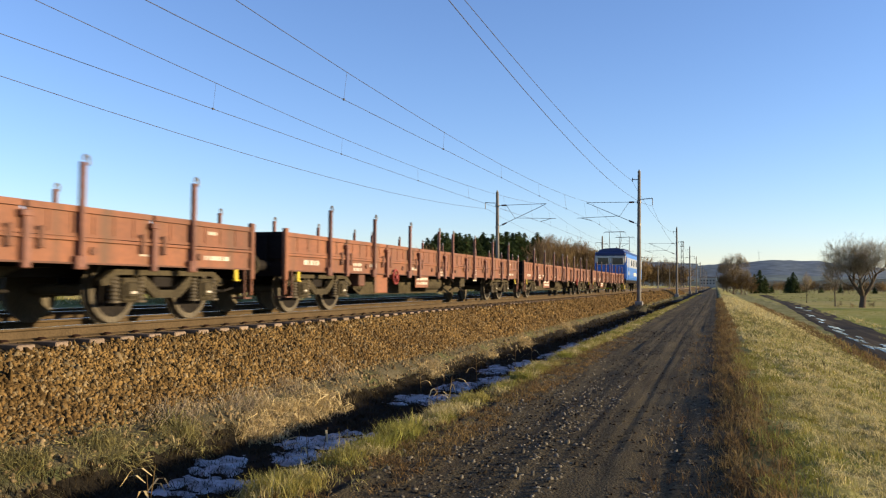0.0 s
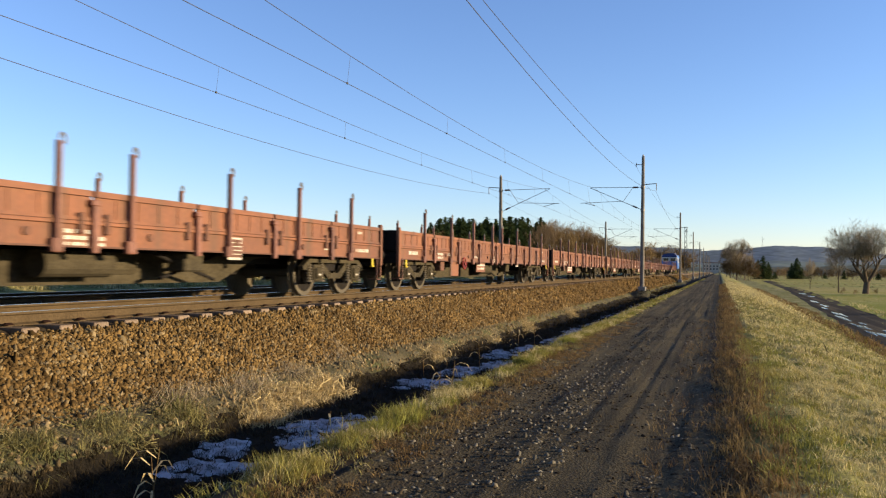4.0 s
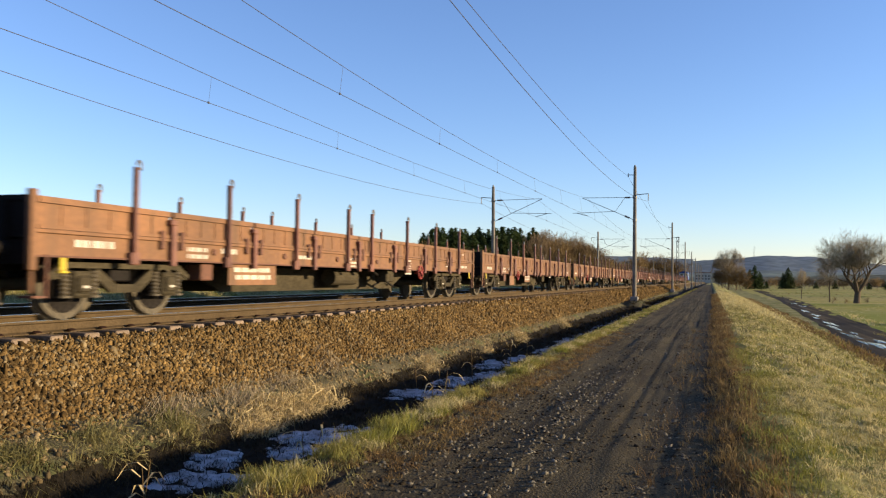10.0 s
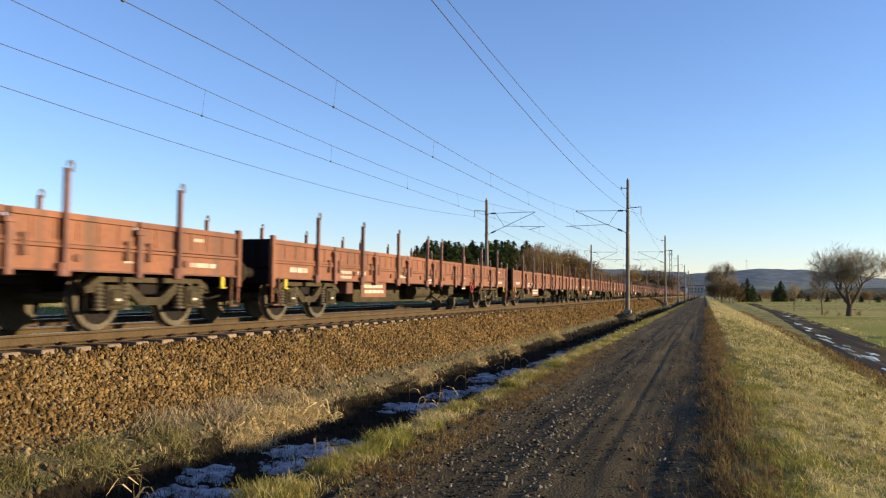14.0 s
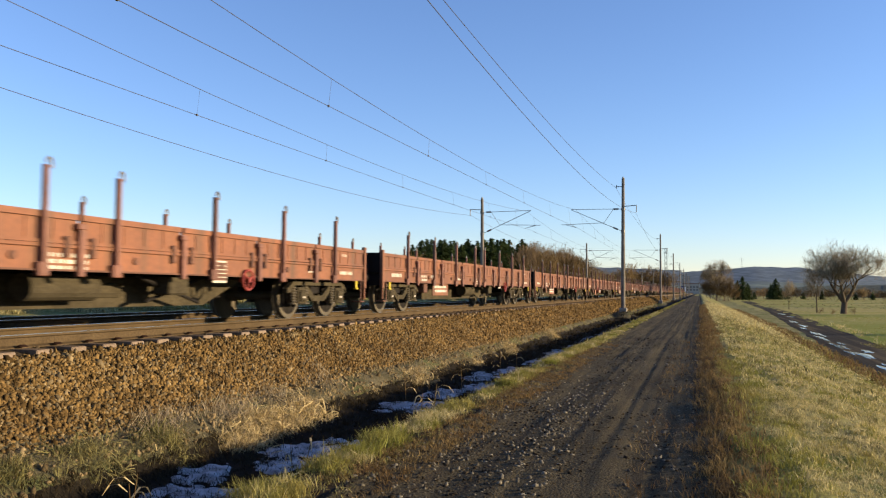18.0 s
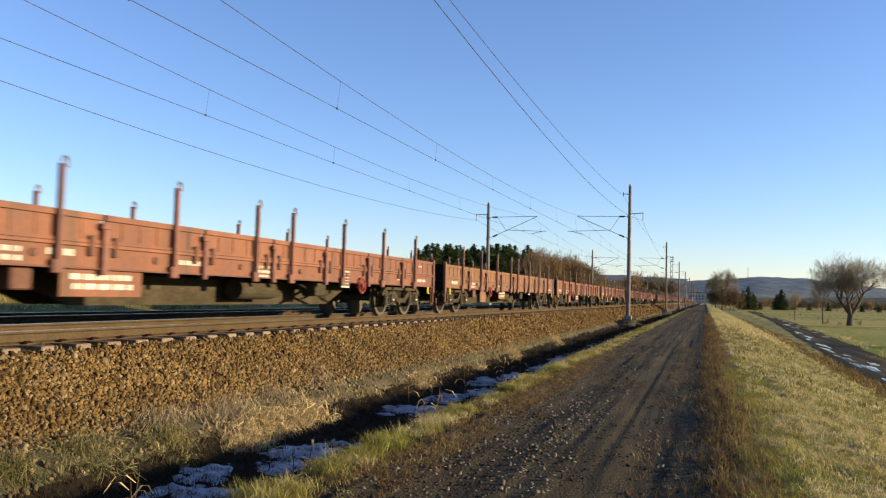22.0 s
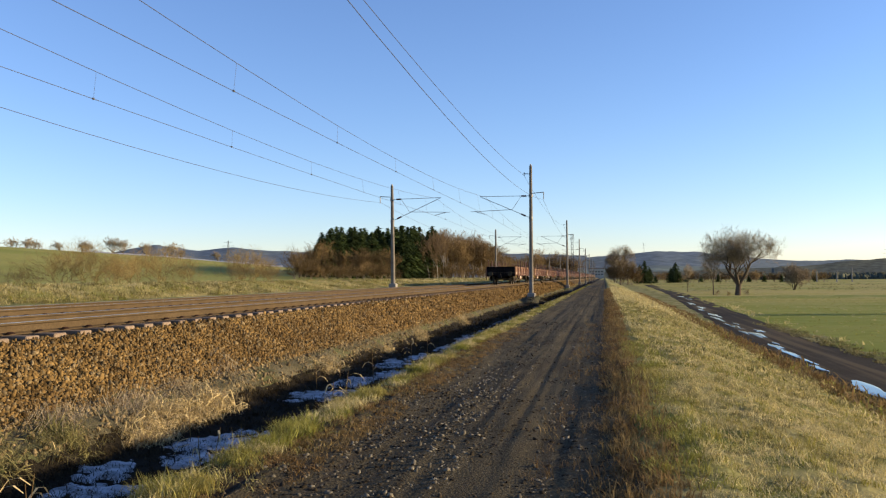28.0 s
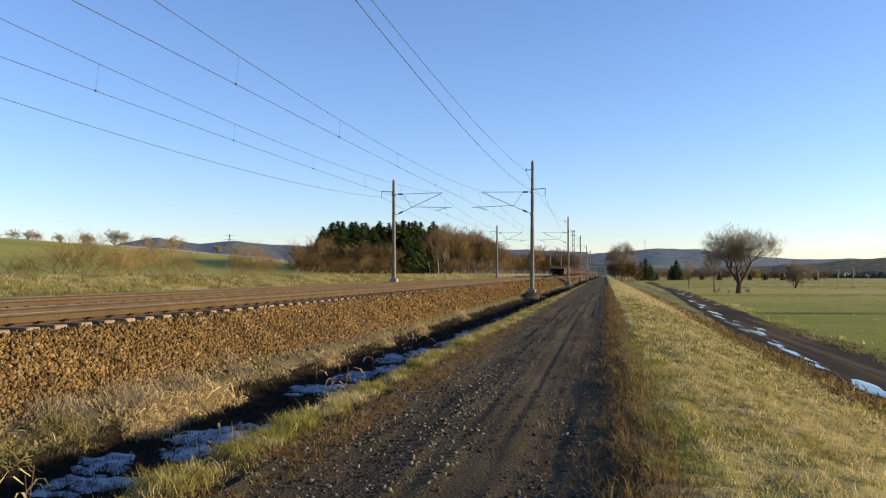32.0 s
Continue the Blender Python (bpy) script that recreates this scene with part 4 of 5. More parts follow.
grass("bank_grass", "blade_dry", "matted dry winter grass on the embankment slope",
      (spread(26000, .7, 6.4, 1.8, 16, 0, 1.2, patch(31, -.12, 1.8)), MAT, (.4, .95)), (spread(5000, .8, 6.4, 1.8, 16, 0, 1.2, patch(37, -.1, 1.6)), SHORT, (.6, 1.2)), (spread(9000, .75, 6.4, 16, 55, 0, 1.3, patch(31, -.2, 1.3)), WIDE, (.4, .8)), (spread(3500, .75, 7, 55, 160, 0, 1.3, patch(31, -.3)), BIG, (.6, 1.1)))
grass("bank_greens", "blade_green", "green grass growing through the dry sward",
      (spread(13000, .6, 6.6, 1.8, 16, 0, 1.2, patch(35, .1, 1.2)), SHORT, (.4, .9)), (spread(500, .6, 2.2, 2, 14, 0, 1.2, patch(33, .2)), MID, (.35, .7)), (spread(7000, .75, 6.8, 16, 55, 0, 1.3, patch(35, -.1, .9)), WIDE, (.35, .7)))
grass("bank_tufts", "blade_olive", "brownish tufts on the embankment slope",
      (spread(8000, .7, 6.2, 1.8, 18, 0, 1.2, patch(36, .05, 1.4)), SHORT, (.5, 1.0)), (spread(2400, .8, 6.4, 18, 60, 0, 1.2, patch(36, .0, 1.1)), WIDE, (.6, 1.2)))
grass("foot_tufts", "blade_brown", "dark clumps along the foot of the slope",
      (spread(2600, 5.5, 7.0, 8, 70, 0, 1.3, patch(44, -.1, .9)), WIDE, (1.1, 2.2)), (spread(900, 5.8, 7.4, 70, 170, 0, 1.2, patch(44, -.1)), BIG, (.8, 1.4)))
grass("foot_greens", "blade_green", "green clumps along the foot of the slope", (spread(1500, 5.4, 7.0, 8, 80, 0, 1.3, patch(46, .1, .9)), WIDE, (1.0, 1.9)))
grass("verge_weeds", "blade_brown", "brown dead weeds along the road's edge",
      (spread(800, .05, .5, 1.5, 32, 0, 1.5, patch(41, .0, 1.2)), WEED, (.3, .85)), (spread(1500, -.05, .6, 1.5, 30, 0, 1.4), SHORT, (.7, 1.5)), (spread(700, -.7, .15, 1.5, 34, 0, 1.4, patch(42, .0)), THIN, (.4, .9)), (spread(750, -.1, .6, 1.5, 40, 0, 1.3, patch(48, -.1)), STALK, (.4, .9)), (spread(1100, .0, .7, 30, 110, 0, 1.3), BIG, (.3, .65)), (spread(1900, -3.0, -2.4, 3, 26, 0, 1.3, patch(43, -.1)), SHORT, (.5, 1.0)), (spread(500, -2.95, -2.45, 3, 20, 0, 1.3, patch(45, .05, 1.0)), WEED, (.2, .45)))
grass("verge_greens", "blade_green", "green leaves among the verge weeds", (spread(1200, .35, 1.1, 2.0, 24, 0, 1.3, patch(49, .05, 1.0)), SHORT, (.6, 1.3)), (spread(350, .4, 1.2, 2, 20, 0, 1.3, patch(49, .15, 1.0)), EDGE, (.7, 1.2)))
grass("ditch_edge_grass", "blade_green", "yellow-green tufts along the ditch edge",
      (spread(2300, -3.55, -3.0, 2.2, 24, 0, 1.3, patch(47, .15, 1.7)), EDGE, (.6, 1.25)), (spread(2000, -3.6, -2.95, 2.2, 24, 0, 1.3, patch(47, -.25, 1.1)), SHORT, (.4, .9)), (spread(1600, -3.6, -2.95, 24, 60, 0, 1.2, patch(47, -.1)), WIDE, (.5, .9)), (spread(700, -3.65, -2.9, 60, 190, 0, 1.3), BIG, (.3, .5)))
grass("ditch_edge_straw", "blade_dry", "yellow straw along the ditch edge", (spread(1500, -3.58, -2.98, 2.2, 26, 0, 1.3, patch(57, .15, 1.7)), EDGE, (.5, 1.15)), (spread(300, -3.62, -3.2, 2.2, 22, 0, 1.3, patch(67, .1, 1.3)), DRAPE, (.4, .7)), (spread(1100, -3.7, -2.9, 24, 70, 0, 1.2, patch(57, .0)), WIDE, (.5, .8)))
grass("ditch_bank_grass", "blade_olive", "flattened pale grass between ballast and ditch",
      (spread(4200, -6.8, -5.3, 3, 24, 0, 1.2, lambda x, y: x < brink(y) + .05 and patch(51, -.1, 1.4)(x, y)), MAT, (.3, .7)), (spread(800, -6.6, -5.9, 24, 70, 0, 1.2, lambda x, y: x < brink(y)), WIDE, (.35, .7)), (spread(500, -6.5, -5.9, 70, 200, 0, 1.3), BIG, (.35, .7)))
grass("ditch_bank_straw", "straw", "pale lying straw beside the ditch", (spread(700, -6.7, -5.2, 8, 26, 0, 1.2, lambda x, y: x < brink(y) + .1 and patch(52, .0)(x, y)), MAT, (.7, 1.5)), (spread(700, -6.4, -5.2, 4, 26, 0, 1.3, lambda x, y: y > 9 and brink(y) - .25 < x < brink(y) + .02 and patch(53, .0)(x, y)), DRAPE, (.35, .8)))
grass("track_edge_grass", "blade_olive", "dead grass along the farm track", (spread(1100, 10.2, 11.6, 14, 60, 0, 1.2, patch(62, -.1)), WIDE, (.8, 1.6)), (spread(1200, -3.15, -2.7, 2.2, 34, 0, 1.4, patch(63, .0)), SHORT, (.5, .9)))
grass("edge_weeds", "blade_brown", "rust-brown weeds between road and ditch", (spread(2600, -3.1, -2.5, 2.2, 20, 0, 1.3, patch(64, -.15, 1.2)), SHORT, (.4, .9)))
grass("ditch_litter", "litter", "dark rotten grass and leaves in the ditch", (spread(3600, -6.5, -5.6, 4, 60, 0, 1.5, lambda x, y: brink(y) - .02 < x < brink(y) + .22), DRAPE, (.3, .6)), (spread(6500, -6.1, -3.6, 2.5, 30, 0, 1.3), SHORT, (.5, 1.2)), (spread(2200, -5.95, -3.65, 30, 110, 0, 1.2), WIDE, (.8, 1.4)))
grass("far_bank_grass", "blade_dry", "rough yellow grass on the bank beyond the line",
      (spread(8000, -20.6, -17.5, 6, 80, 0, 1.2, patch(55, -.2, .5)), MAT, (1.0, 2.2)), (spread(2200, -20.6, -17.5, 80, 260, 0, 1.3), BIG, (.6, 1.1)))
grass("far_bank_clumps", "blade_dry", "pale tussocks on the bank beyond the line", (spread(1300, -20.8, -17.6, 6, 80, 0, 1.2, patch(68, .0, .9)), EDGE, (.7, 1.3)))
grass("far_bank_greens", "blade_green", "green clumps on the bank beyond the line", (spread(5000, -20.5, -17.4, 6, 160, 0, 1.4, patch(65, .05, .5)), SHORT, (1.2, 2.6)))
grass("far_bank_tufts", "blade_olive", "brownish tufts on the bank beyond the line", (spread(6000, -20.5, -17.4, 6, 140, 0, 1.3, patch(66, -.1, .5)), SHORT, (1.4, 2.8)))
grass("meadow_grass", "blade_green", "short green meadow grass", (spread(5000, 10.8, 50, 14, 130, 0, 1.2, lambda x, y: x > 11 + bend(y) and patch(58, -.1)(x, y)), BIG, (.3, .6)))
grass("meadow_straw", "blade_dry", "dry stalks in the meadow", (spread(2600, 10.8, 60, 14, 170, 0, 1.2, lambda x, y: x > 11 + bend(y) and patch(59, .1)(x, y)), WIDE, (.6, 1.2)), (spread(160, 11, 14, 40, 130, 0, 1, lambda x, y: 10.7 + bend(y) < x < 12.2 + bend(y)), WIDE, (1.2, 2.4)))

grass("meadow_reeds", "blade_olive", "pale rough grass far out in the meadow", (spread(3000, 14, 170, 190, 420, 0, 1.0, lambda x, y: wob(x * .3, y, .03, 77) > .08), WIDE, (1.5, 3.0)))


def clump(cx, cy, n, rx, ry, shapes, material, size, label, name="straw_clump"):
    """A dense clump round one place."""
    p = np.array([(cx + rx * a, cy + ry * b, ground_z(cx + rx * a, cy + ry * b)) for a, b in rng.normal(0, .5, (n, 2))])
    return tagged(part(name, scatter(name, p, shapes, size, .5), material), label, "grass clump", "dry clumps")


for cx, cy, n, rx, ry in ((-6.0, 10.6, 120, .25, .8), (-5.85, 9.7, 80, .2, .5), (-6.0, 11.7, 80, .22, .6), (-6.1, 17.6, 60, .22, .6), (-6.1, 22.4, 30, .2, .6), (-6.2, 27.4, 50, .22, .7), (-6.25, 36, 45, .25, .9)):
    clump(cx, cy, n, rx, ry, DRAPE, "straw", (.45, .95), "pale bent straw hanging over the ditch")
for cx, cy, n, rx, ry in ((-6.2, 7.2, 70, .3, .5), (-6.1, 8.4, 60, .3, .4), (-6.3, 6.1, 60, .3, .5)):
    clump(cx, cy, n, rx, ry, DRAPE, "blade_olive", (.35, .8), "flattened grey-brown grass above the ditch")
for cx, cy, n, rx, ry in ((-6.45, 8.8, 60, .3, .6), (-6.35, 10.2, 80, .25, .6), (-6.45, 11.6, 40, .25, .5), (-6.6, 13.5, 30, .3, .7)):
    clump(cx, cy, n, rx, ry, STALK, "twig", (.6, 1.2), "grey-brown dead reeds at the foot of the ballast", "reed_clump")


grass("rear_grass", "blade_dry", "dry sward on the embankment slope", (spread(6000, .7, 6.4, -5, 1.9), MAT, (.6, 1.3)), (spread(1200, -3.5, -2.9, -5, 2.3), SHORT, (.7, 1.4)))
grass("rear_weeds", "blade_brown", "brown weeds on the road's edge", (spread(900, .0, .85, -5, 1.6), SHORT, (.8, 1.8)), (spread(500, .05, .75, -5, 1.6), WEED, (.5, 1.1)), (spread(300, -.1, .6, -5, 2.1), STALK, (.5, 1.0)))
tagged(part("road_pebbles", scatter("road_pebbles", spread(2500, -2.85, .15, -5, 2.6, .004), PEB, (.014, .042), .3), "pebble", road), kind="stuff")


# ---- old snow in the ditch ----
def snow(cx, cy, rx, ry, seed, n=34):
    """A lumpy patch of thawing snow that runs out where it grows thin."""
    v = []
    for j in range(n):
        for i in range(n):
            u, w = 2.6 * i / (n - 1) - 1.3, 2.6 * j / (n - 1) - 1.3
            x, y = cx + rx * u, cy + ry * w
            h = .045 * (1.0 - u * u - w * w) + .08 * wob(x, y, 3.4, seed) + .065 * wob(x, y, 7.5, seed) + .012 * wob(x, y, 17, seed)
            v.append((x, y, ground_z(x, y) + (.028 * (1 - math.exp(-h / .028)) if h > 0 else max(-.06, h)) + .012))
    i = (np.arange(n - 1)[:, None] * n + np.arange(n - 1)[None]).ravel()[:, None]
    tagged(part("snow_patch", raw("snow_patch", v, np.concatenate([i, i + 1, i + n + 1, i + n], 1), True), "snow"), "thawing lumpy patch of old snow in the shaded ditch", "snow", "snow patches")


for k, (cx, cy, rx, ry) in enumerate(((-5.45, 8.3, .26, .40), (-5.2, 7.45, .34, .42), (-4.75, 7.7, .24, .3), (-5.3, 9.9, .22, .45), (-4.95, 9.2, .3, .42), (-4.9, 10.3, .34, .5), (-4.5, 10.9, .24, .4), (-5.3, 14.1, .30, .6), (-4.95, 14.5, .36, .7), (-5.1, 16.3, .32, .9), (-4.75, 17.8, .3, .7), (-5.2, 20, .32, 1.0), (-4.85, 22, .3, .8), (-4.6, 24.8, .40, 1.5), (-4.75, 28.5, .38, 1.8), (-4.55, 32.5, .42, 2.4), (-4.65, 38, .40, 2.6), (-4.6, 44, .42, 3.0), (-4.6, 51, .42, 3.5), (-4.5, 57.5, .40, 3.0), (-4.6, 71, .42, 3.8), (-4.6, 80, .42, 5.5))):
    snow(cx, cy, rx, ry, 2.7 * k + 1)
grass("snow_litter", "litter", "dead stalks lying on the snow", (spread(360, -5.7, -4.2, 6.6, 22, .02, 1.0), MAT, (.5, 1.0)))


def reed(cx, cy, h, seed):
    """One dry reed with a stiff stem and bent leaves."""
    r = random.Random(seed)
    z = ground_z(cx, cy)
    t = thing("reed", "single dry reed with bent papery leaves", "reed", pose(cx, cy, z - .03), "reeds")
    lean = r.uniform(-.1, .1)
    part("stem", rods(((0, 0, 0), (lean, .03, h), .007, .003), seg=5), "blade_brown", t)
    for i in range(4):
        a, q = r.uniform(0, 6.28), .35 + .17 * i
        bm = bmesh.new()
        pts = [(0, 0), (.10, .06), (.20, .04), (.28, -.06)]
        ring = [(bm.verts.new((lean * q + d * math.cos(a) - w * math.sin(a), d * math.sin(a) + w * math.cos(a), h * q + e)), bm.verts.new((lean * q + d * math.cos(a) + w * math.sin(a), d * math.sin(a) - w * math.cos(a), h * q + e))) for (d, e), w in zip(pts, (.006, .012, .010, .002))]
        for u, v in zip(ring, ring[1:]):
            bm.faces.new((u[0], u[1], v[1], v[0]))
        part("leaf", bm, "straw", t)


for k, (cx, cy, h) in enumerate([(-4.72, 6.0, .62), (-4.76, 6.12, .5), (-4.35, 8.55, .5), (-4.4, 8.4, .42), (-5.55, 10.3, .55), (-3.75, 10.9, .55), (-3.7, 11.3, .6), (-4.9, 17.0, .7), (-5.45, 15.0, .7), (-5.45, 16.4, .6), (-4.9, 20.5, .7), (-4.9, 22.5, .6)]):
    reed(cx, cy, h, k)

# ---- trees ----
def tube(v, f, a, b, r0, r1, sides=3):
    d = b - a
    d = d / (np.linalg.norm(d) + 1e-9)
    u = np.cross(d, (0.3, 0.9, 0.2))
    u /= np.linalg.norm(u) + 1e-9
    w = np.cross(d, u)
    k = len(v)
    for p, r in ((a, r0), (b, r1)):
        for i in range(sides):
            t = 2 * np.pi * i / sides
            v.append(p + r * (np.cos(t) * u + np.sin(t) * w))
    for i in range(sides):
        j = (i + 1) % sides
        f.append((k + i, k + j, k + sides + j, k + sides + i))


def bare_tree(seed, height, spread=0.5, stems=1, levels=5, forks=3, up=0.25, thick=0.02, trunk_part=0.28, twig_r=0.012, wide=0.0, taper=(.5, .7), sprays=0, spray_len=.6, spray_r=.006):
    """A leafless tree: meshes of the trunk with its limbs, and of the twigs."""
    g = np.random.default_rng(seed)
    tv, tf, cv, cf, tips = [], [], [], [], []

    def grow(p, d, length, r, lvl):
        n = 3 if lvl < 3 else 2
        for i in range(n):
            q = p + d * length / n
            d2 = d + g.normal(0, .13 if lvl else .05, 3) + np.array((0, 0, up * .10))
            d2 /= np.linalg.norm(d2)
            r2 = max(r * (0.86 if n == 3 else 0.8), twig_r * .6)
            (tube(tv, tf, p, q, r, r2, 7 if lvl == 0 else 5) if lvl < 2 else tube(cv, cf, p, q, r, r2, 3))
            if lvl >= levels - 2:
                tips.append((p, q))
            p, d, r = q, d2, r2
            if lvl + 1 < levels and (i > 0 or lvl > (1 if wide else 0)):
                for _ in range(forks if i == n - 1 else max(1, forks - 1)):
                    side = g.normal(0, 1, 3)
                    side -= d * side.dot(d)
                    side /= np.linalg.norm(side)
                    k = spread * g.uniform(.6, 1.3)
                    e = d + side * k * 1.5 + np.array((0, 0, up * .5))
                    e /= np.linalg.norm(e)
                    grow(p, e, length * g.uniform(.55, .85), max(r * g.uniform(*taper), twig_r), lvl + 1)

    fork = height * .11 if wide and height > 10 and stems > 1 else 0.0
    if fork:
        tube(tv, tf, np.array((0, 0, -.3)), np.array((0, 0, fork)), height * thick * .85, height * thick * .72, 9)
    for s in range(stems):
        a = g.uniform(0, 6.28)
        lean = 0.06 if stems == 1 else g.uniform(.25, .75)
        d = np.array((math.cos(a) * lean, math.sin(a) * lean, 1.0))
        d /= np.linalg.norm(d)
        grow(np.array((0, 0, fork - .2)), d, height * trunk_part * (1 if stems == 1 else g.uniform(.7, 1.2)), height * thick * (1 if stems == 1 else .5), 0)
    tv, cv, cf = np.array(tv), np.array(cv), np.array(cf)
    if sprays:
        # the finest shoots, thin three-sided spikes along the outer twigs
        ends = np.array(tips)
        pick = ends[g.integers(0, len(ends), sprays)]
        at = pick[:, 0] + (pick[:, 1] - pick[:, 0]) * g.uniform(0, 1, (sprays, 1))
        way = pick[:, 1] - pick[:, 0]
        way = way / np.linalg.norm(way, axis=1)[:, None] + g.normal(0, .5, (sprays, 3)) + np.array((0, 0, .25))
        tip = at + way / np.linalg.norm(way, axis=1)[:, None] * spray_len * g.uniform(.4, 1.2, (sprays, 1))
        turn = np.array([(1, 0, .2), (-.5, .87, -.2), (-.5, -.87, 0)]) * spray_r
        sv = np.concatenate([at[:, None] + turn[None], tip[:, None] + turn[None] * .3], 1).reshape(-1, 3)
        sf = np.array([(0, 1, 4, 3), (1, 2, 5, 4), (2, 0, 3, 5)])
        sf = (sf[None] + (np.arange(sprays) * 6)[:, None, None]).reshape(-1, 4) + len(cv)
        cv, cf = np.concatenate([cv, sv]), np.concatenate([cf, sf])
    allv = np.concatenate([tv, cv])
    k = height / allv[:, 2].max()
    if wide:
        # an even dome: centred over the trunk, with stray shoots drawn in
        mid = np.median(allv[:, :2], 0)
        q = wide / 2 / np.percentile(np.hypot(allv[:, 0], allv[:, 1]), 97)
        half, peak, done = np.array((0, 0, height * .5)), allv[:, 2].max(), []
        for v in (tv, cv):
            e = v.copy()
            e[:, :2] -= mid * (np.maximum(0.0, v[:, 2:]) * 1.6 / peak)
            e = e * np.array((q, q, k)) - half
            far = np.sqrt((e[:, 0] ** 2 + e[:, 1] ** 2) / (wide / 2) ** 2 + (e[:, 2] / (height * .48)) ** 2)
            pull = np.where((far > .95) & (v[:, 2] > 0), (.95 + .35 * (far - .95)) / np.maximum(far, .01), 1.0)
            done.append(e * pull[:, None] + half)
        (tv, cv), k = done, 1.0
    return raw("limbs", tv * k, np.array(tf)), raw("twigs", cv * k, cf)


def spruce(seed, height, width):
    """A spruce: a straight trunk, and drooping sprays in whorls."""
    g = np.random.default_rng(seed)
    tv, tf, cv, cf = [], [], [], []
    tube(tv, tf, np.array((0, 0, -.2)), np.array((0, 0, height)), height * .014, .02, 6)
    z = height * .08
    while z < height * .99:
        q = 1 - z / height
        reach = width * min(q * 1.6, q ** .55) * .5 + .15
        for i in range(9 + int(6 * q)):
            a = g.uniform(0, 6.28)
            ln = reach * g.uniform(.65, 1.15)
            for j in range(1 + int(ln / .28)):
                s = (j + g.uniform(.3, 1)) / (1 + int(ln / .28)) * ln
                c = np.array((math.cos(a) * s, math.sin(a) * s, z + .25 * s - .16 * s * s + g.uniform(-.12, .12)))
                t = a + g.uniform(-.9, .9)
                o = np.array((math.cos(t), math.sin(t), g.uniform(-.7, .3)))
                w = np.array((-math.sin(t), math.cos(t), g.uniform(-.5, .5)))
                l = g.uniform(.4, .75)
                k = len(cv)
                cv.extend([c - o * l * .4 - w * l * .30, c - o * l * .3 + w * l * .30, c + o * l * .9 + np.array((0, 0, -.12))])
                cf.append((k, k + 1, k + 2))
        z += height * .035 * g.uniform(.7, 1.2)
    return raw("trunk", np.array(tv), np.array(tf)), raw("needles", np.array(cv), np.array(cf))


def plant(kind, meshes, wood, leaf, names, x, y, label, category, scale=1.0, turn=0.0, group="", sink=0.1, z=None):
    t = thing(kind, label, category, Matrix.LocRotScale((x, y, (ground_z(x, y) if z is None else z) - sink), Euler((0, 0, turn)), (scale,) * 3), group)
    part(names[0], meshes[0], wood, t)
    part(names[1], meshes[1], leaf, t)
    return t


TC = ("trunk", "crown")
# the meadow's large tree with its slimmer neighbour
oak = bare_tree(14, 13.2, .55, 4, 5, 3, .22, .026, .20, .009, 14.6, (.42, .58), 6000, .9, .008)
plant("meadow_tree", oak, "bark", "twig", TC, 22.3, 147, "broad bare willow standing alone in the meadow", "tree", 1.0, 0.6)
ash = bare_tree(5, 11.0, .5, 1, 5, 3, .5, .014, .28, .012, 6.0, (.42, .6), 1500, .7, .008)
plant("meadow_tree", ash, "bark", "twig", TC, 19.0, 152, "slim bare tree beside a willow", "tree", .95, 0.2)
scrub = [bare_tree(21 + i, 4.0, .5, 6, 5, 2, .4, .012, .30, .006) for i in range(3)]
thick = [bare_tree(121 + i, 4.0, .5, 7, 5, 2, .4, .012, .30, .013) for i in range(3)]
for m in scrub + thick:
    m[0].materials.append(M["twig"]), m[1].materials.append(M["twig_red"])
round_top = bare_tree(17, 7.0, .6, 4, 5, 3, .2, .022, .22, .012, 7.4, (.42, .6), 2500, .5, .010)
plant("round_tree", round_top, "bark", "twig", TC, 42.5, 199, "low round leafless tree in the meadow", "tree", 1.0, .3)
plant("roadside_tree", ash, None, None, TC, 52, 81.5, "slim bare tree throwing a long shadow over the meadow", "tree", 1.0, 1.0)
plant("small_tree", ash, None, None, TC, 17.3, 180, "small leafless tree in the meadow", "tree", .62, 1.2)
for x, y, s in ((18.2, 141, .35), (19.8, 140, .3), (23.3, 143, .35)):
    plant("shrub", scrub[1], None, None, TC, x, y, "dry shrub at the foot of a tree", "shrub", s, x)
# where the road vanishes
grove = bare_tree(31, 15, .55, 2, 5, 3, .35, .018, .22, .016, 10.5, (.42, .6), 2500, .9, .016)
for x, y, s in ((6.6, 350, 1.22), (4.2, 356, .9), (10.0, 362, .85)):
    plant("roadside_tree", grove, "bark", "twig", TC, x, y, "bare tree where the road vanishes", "tree", s, x, "roadside trees")
for x, y, s in ((2.4, 340, 1.8), (4.4, 338, 2.3), (6.6, 338, 2.6), (8.9, 340, 2.3), (11.2, 343, 2.0), (13.4, 350, 1.4)):
    plant("hedge_bush", thick[int(x) % 3], None, None, TC, x, y, "brown leafless bush by the road", "shrub", s, x, "roadside bushes")
# spruces
firs = [spruce(41, 10.0, 7.6), spruce(42, 11.0, 7.2), spruce(43, 9.0, 7.8)]
for m in firs:
    m[0].materials.append(M["bark"]), m[1].materials.append(M["needle"])
for x, y, s in ((18.9, 400, 1.1), (21.2, 402, .8), (16.8, 405, .85), (35.5, 430, 1.15), (33.5, 434, .8)):
    plant("spruce", firs[int(x) % 3], None, None, TC, x, y, "dark spruce at the meadow's edge", "tree", s, x, "meadow spruces", .1, FIELD)
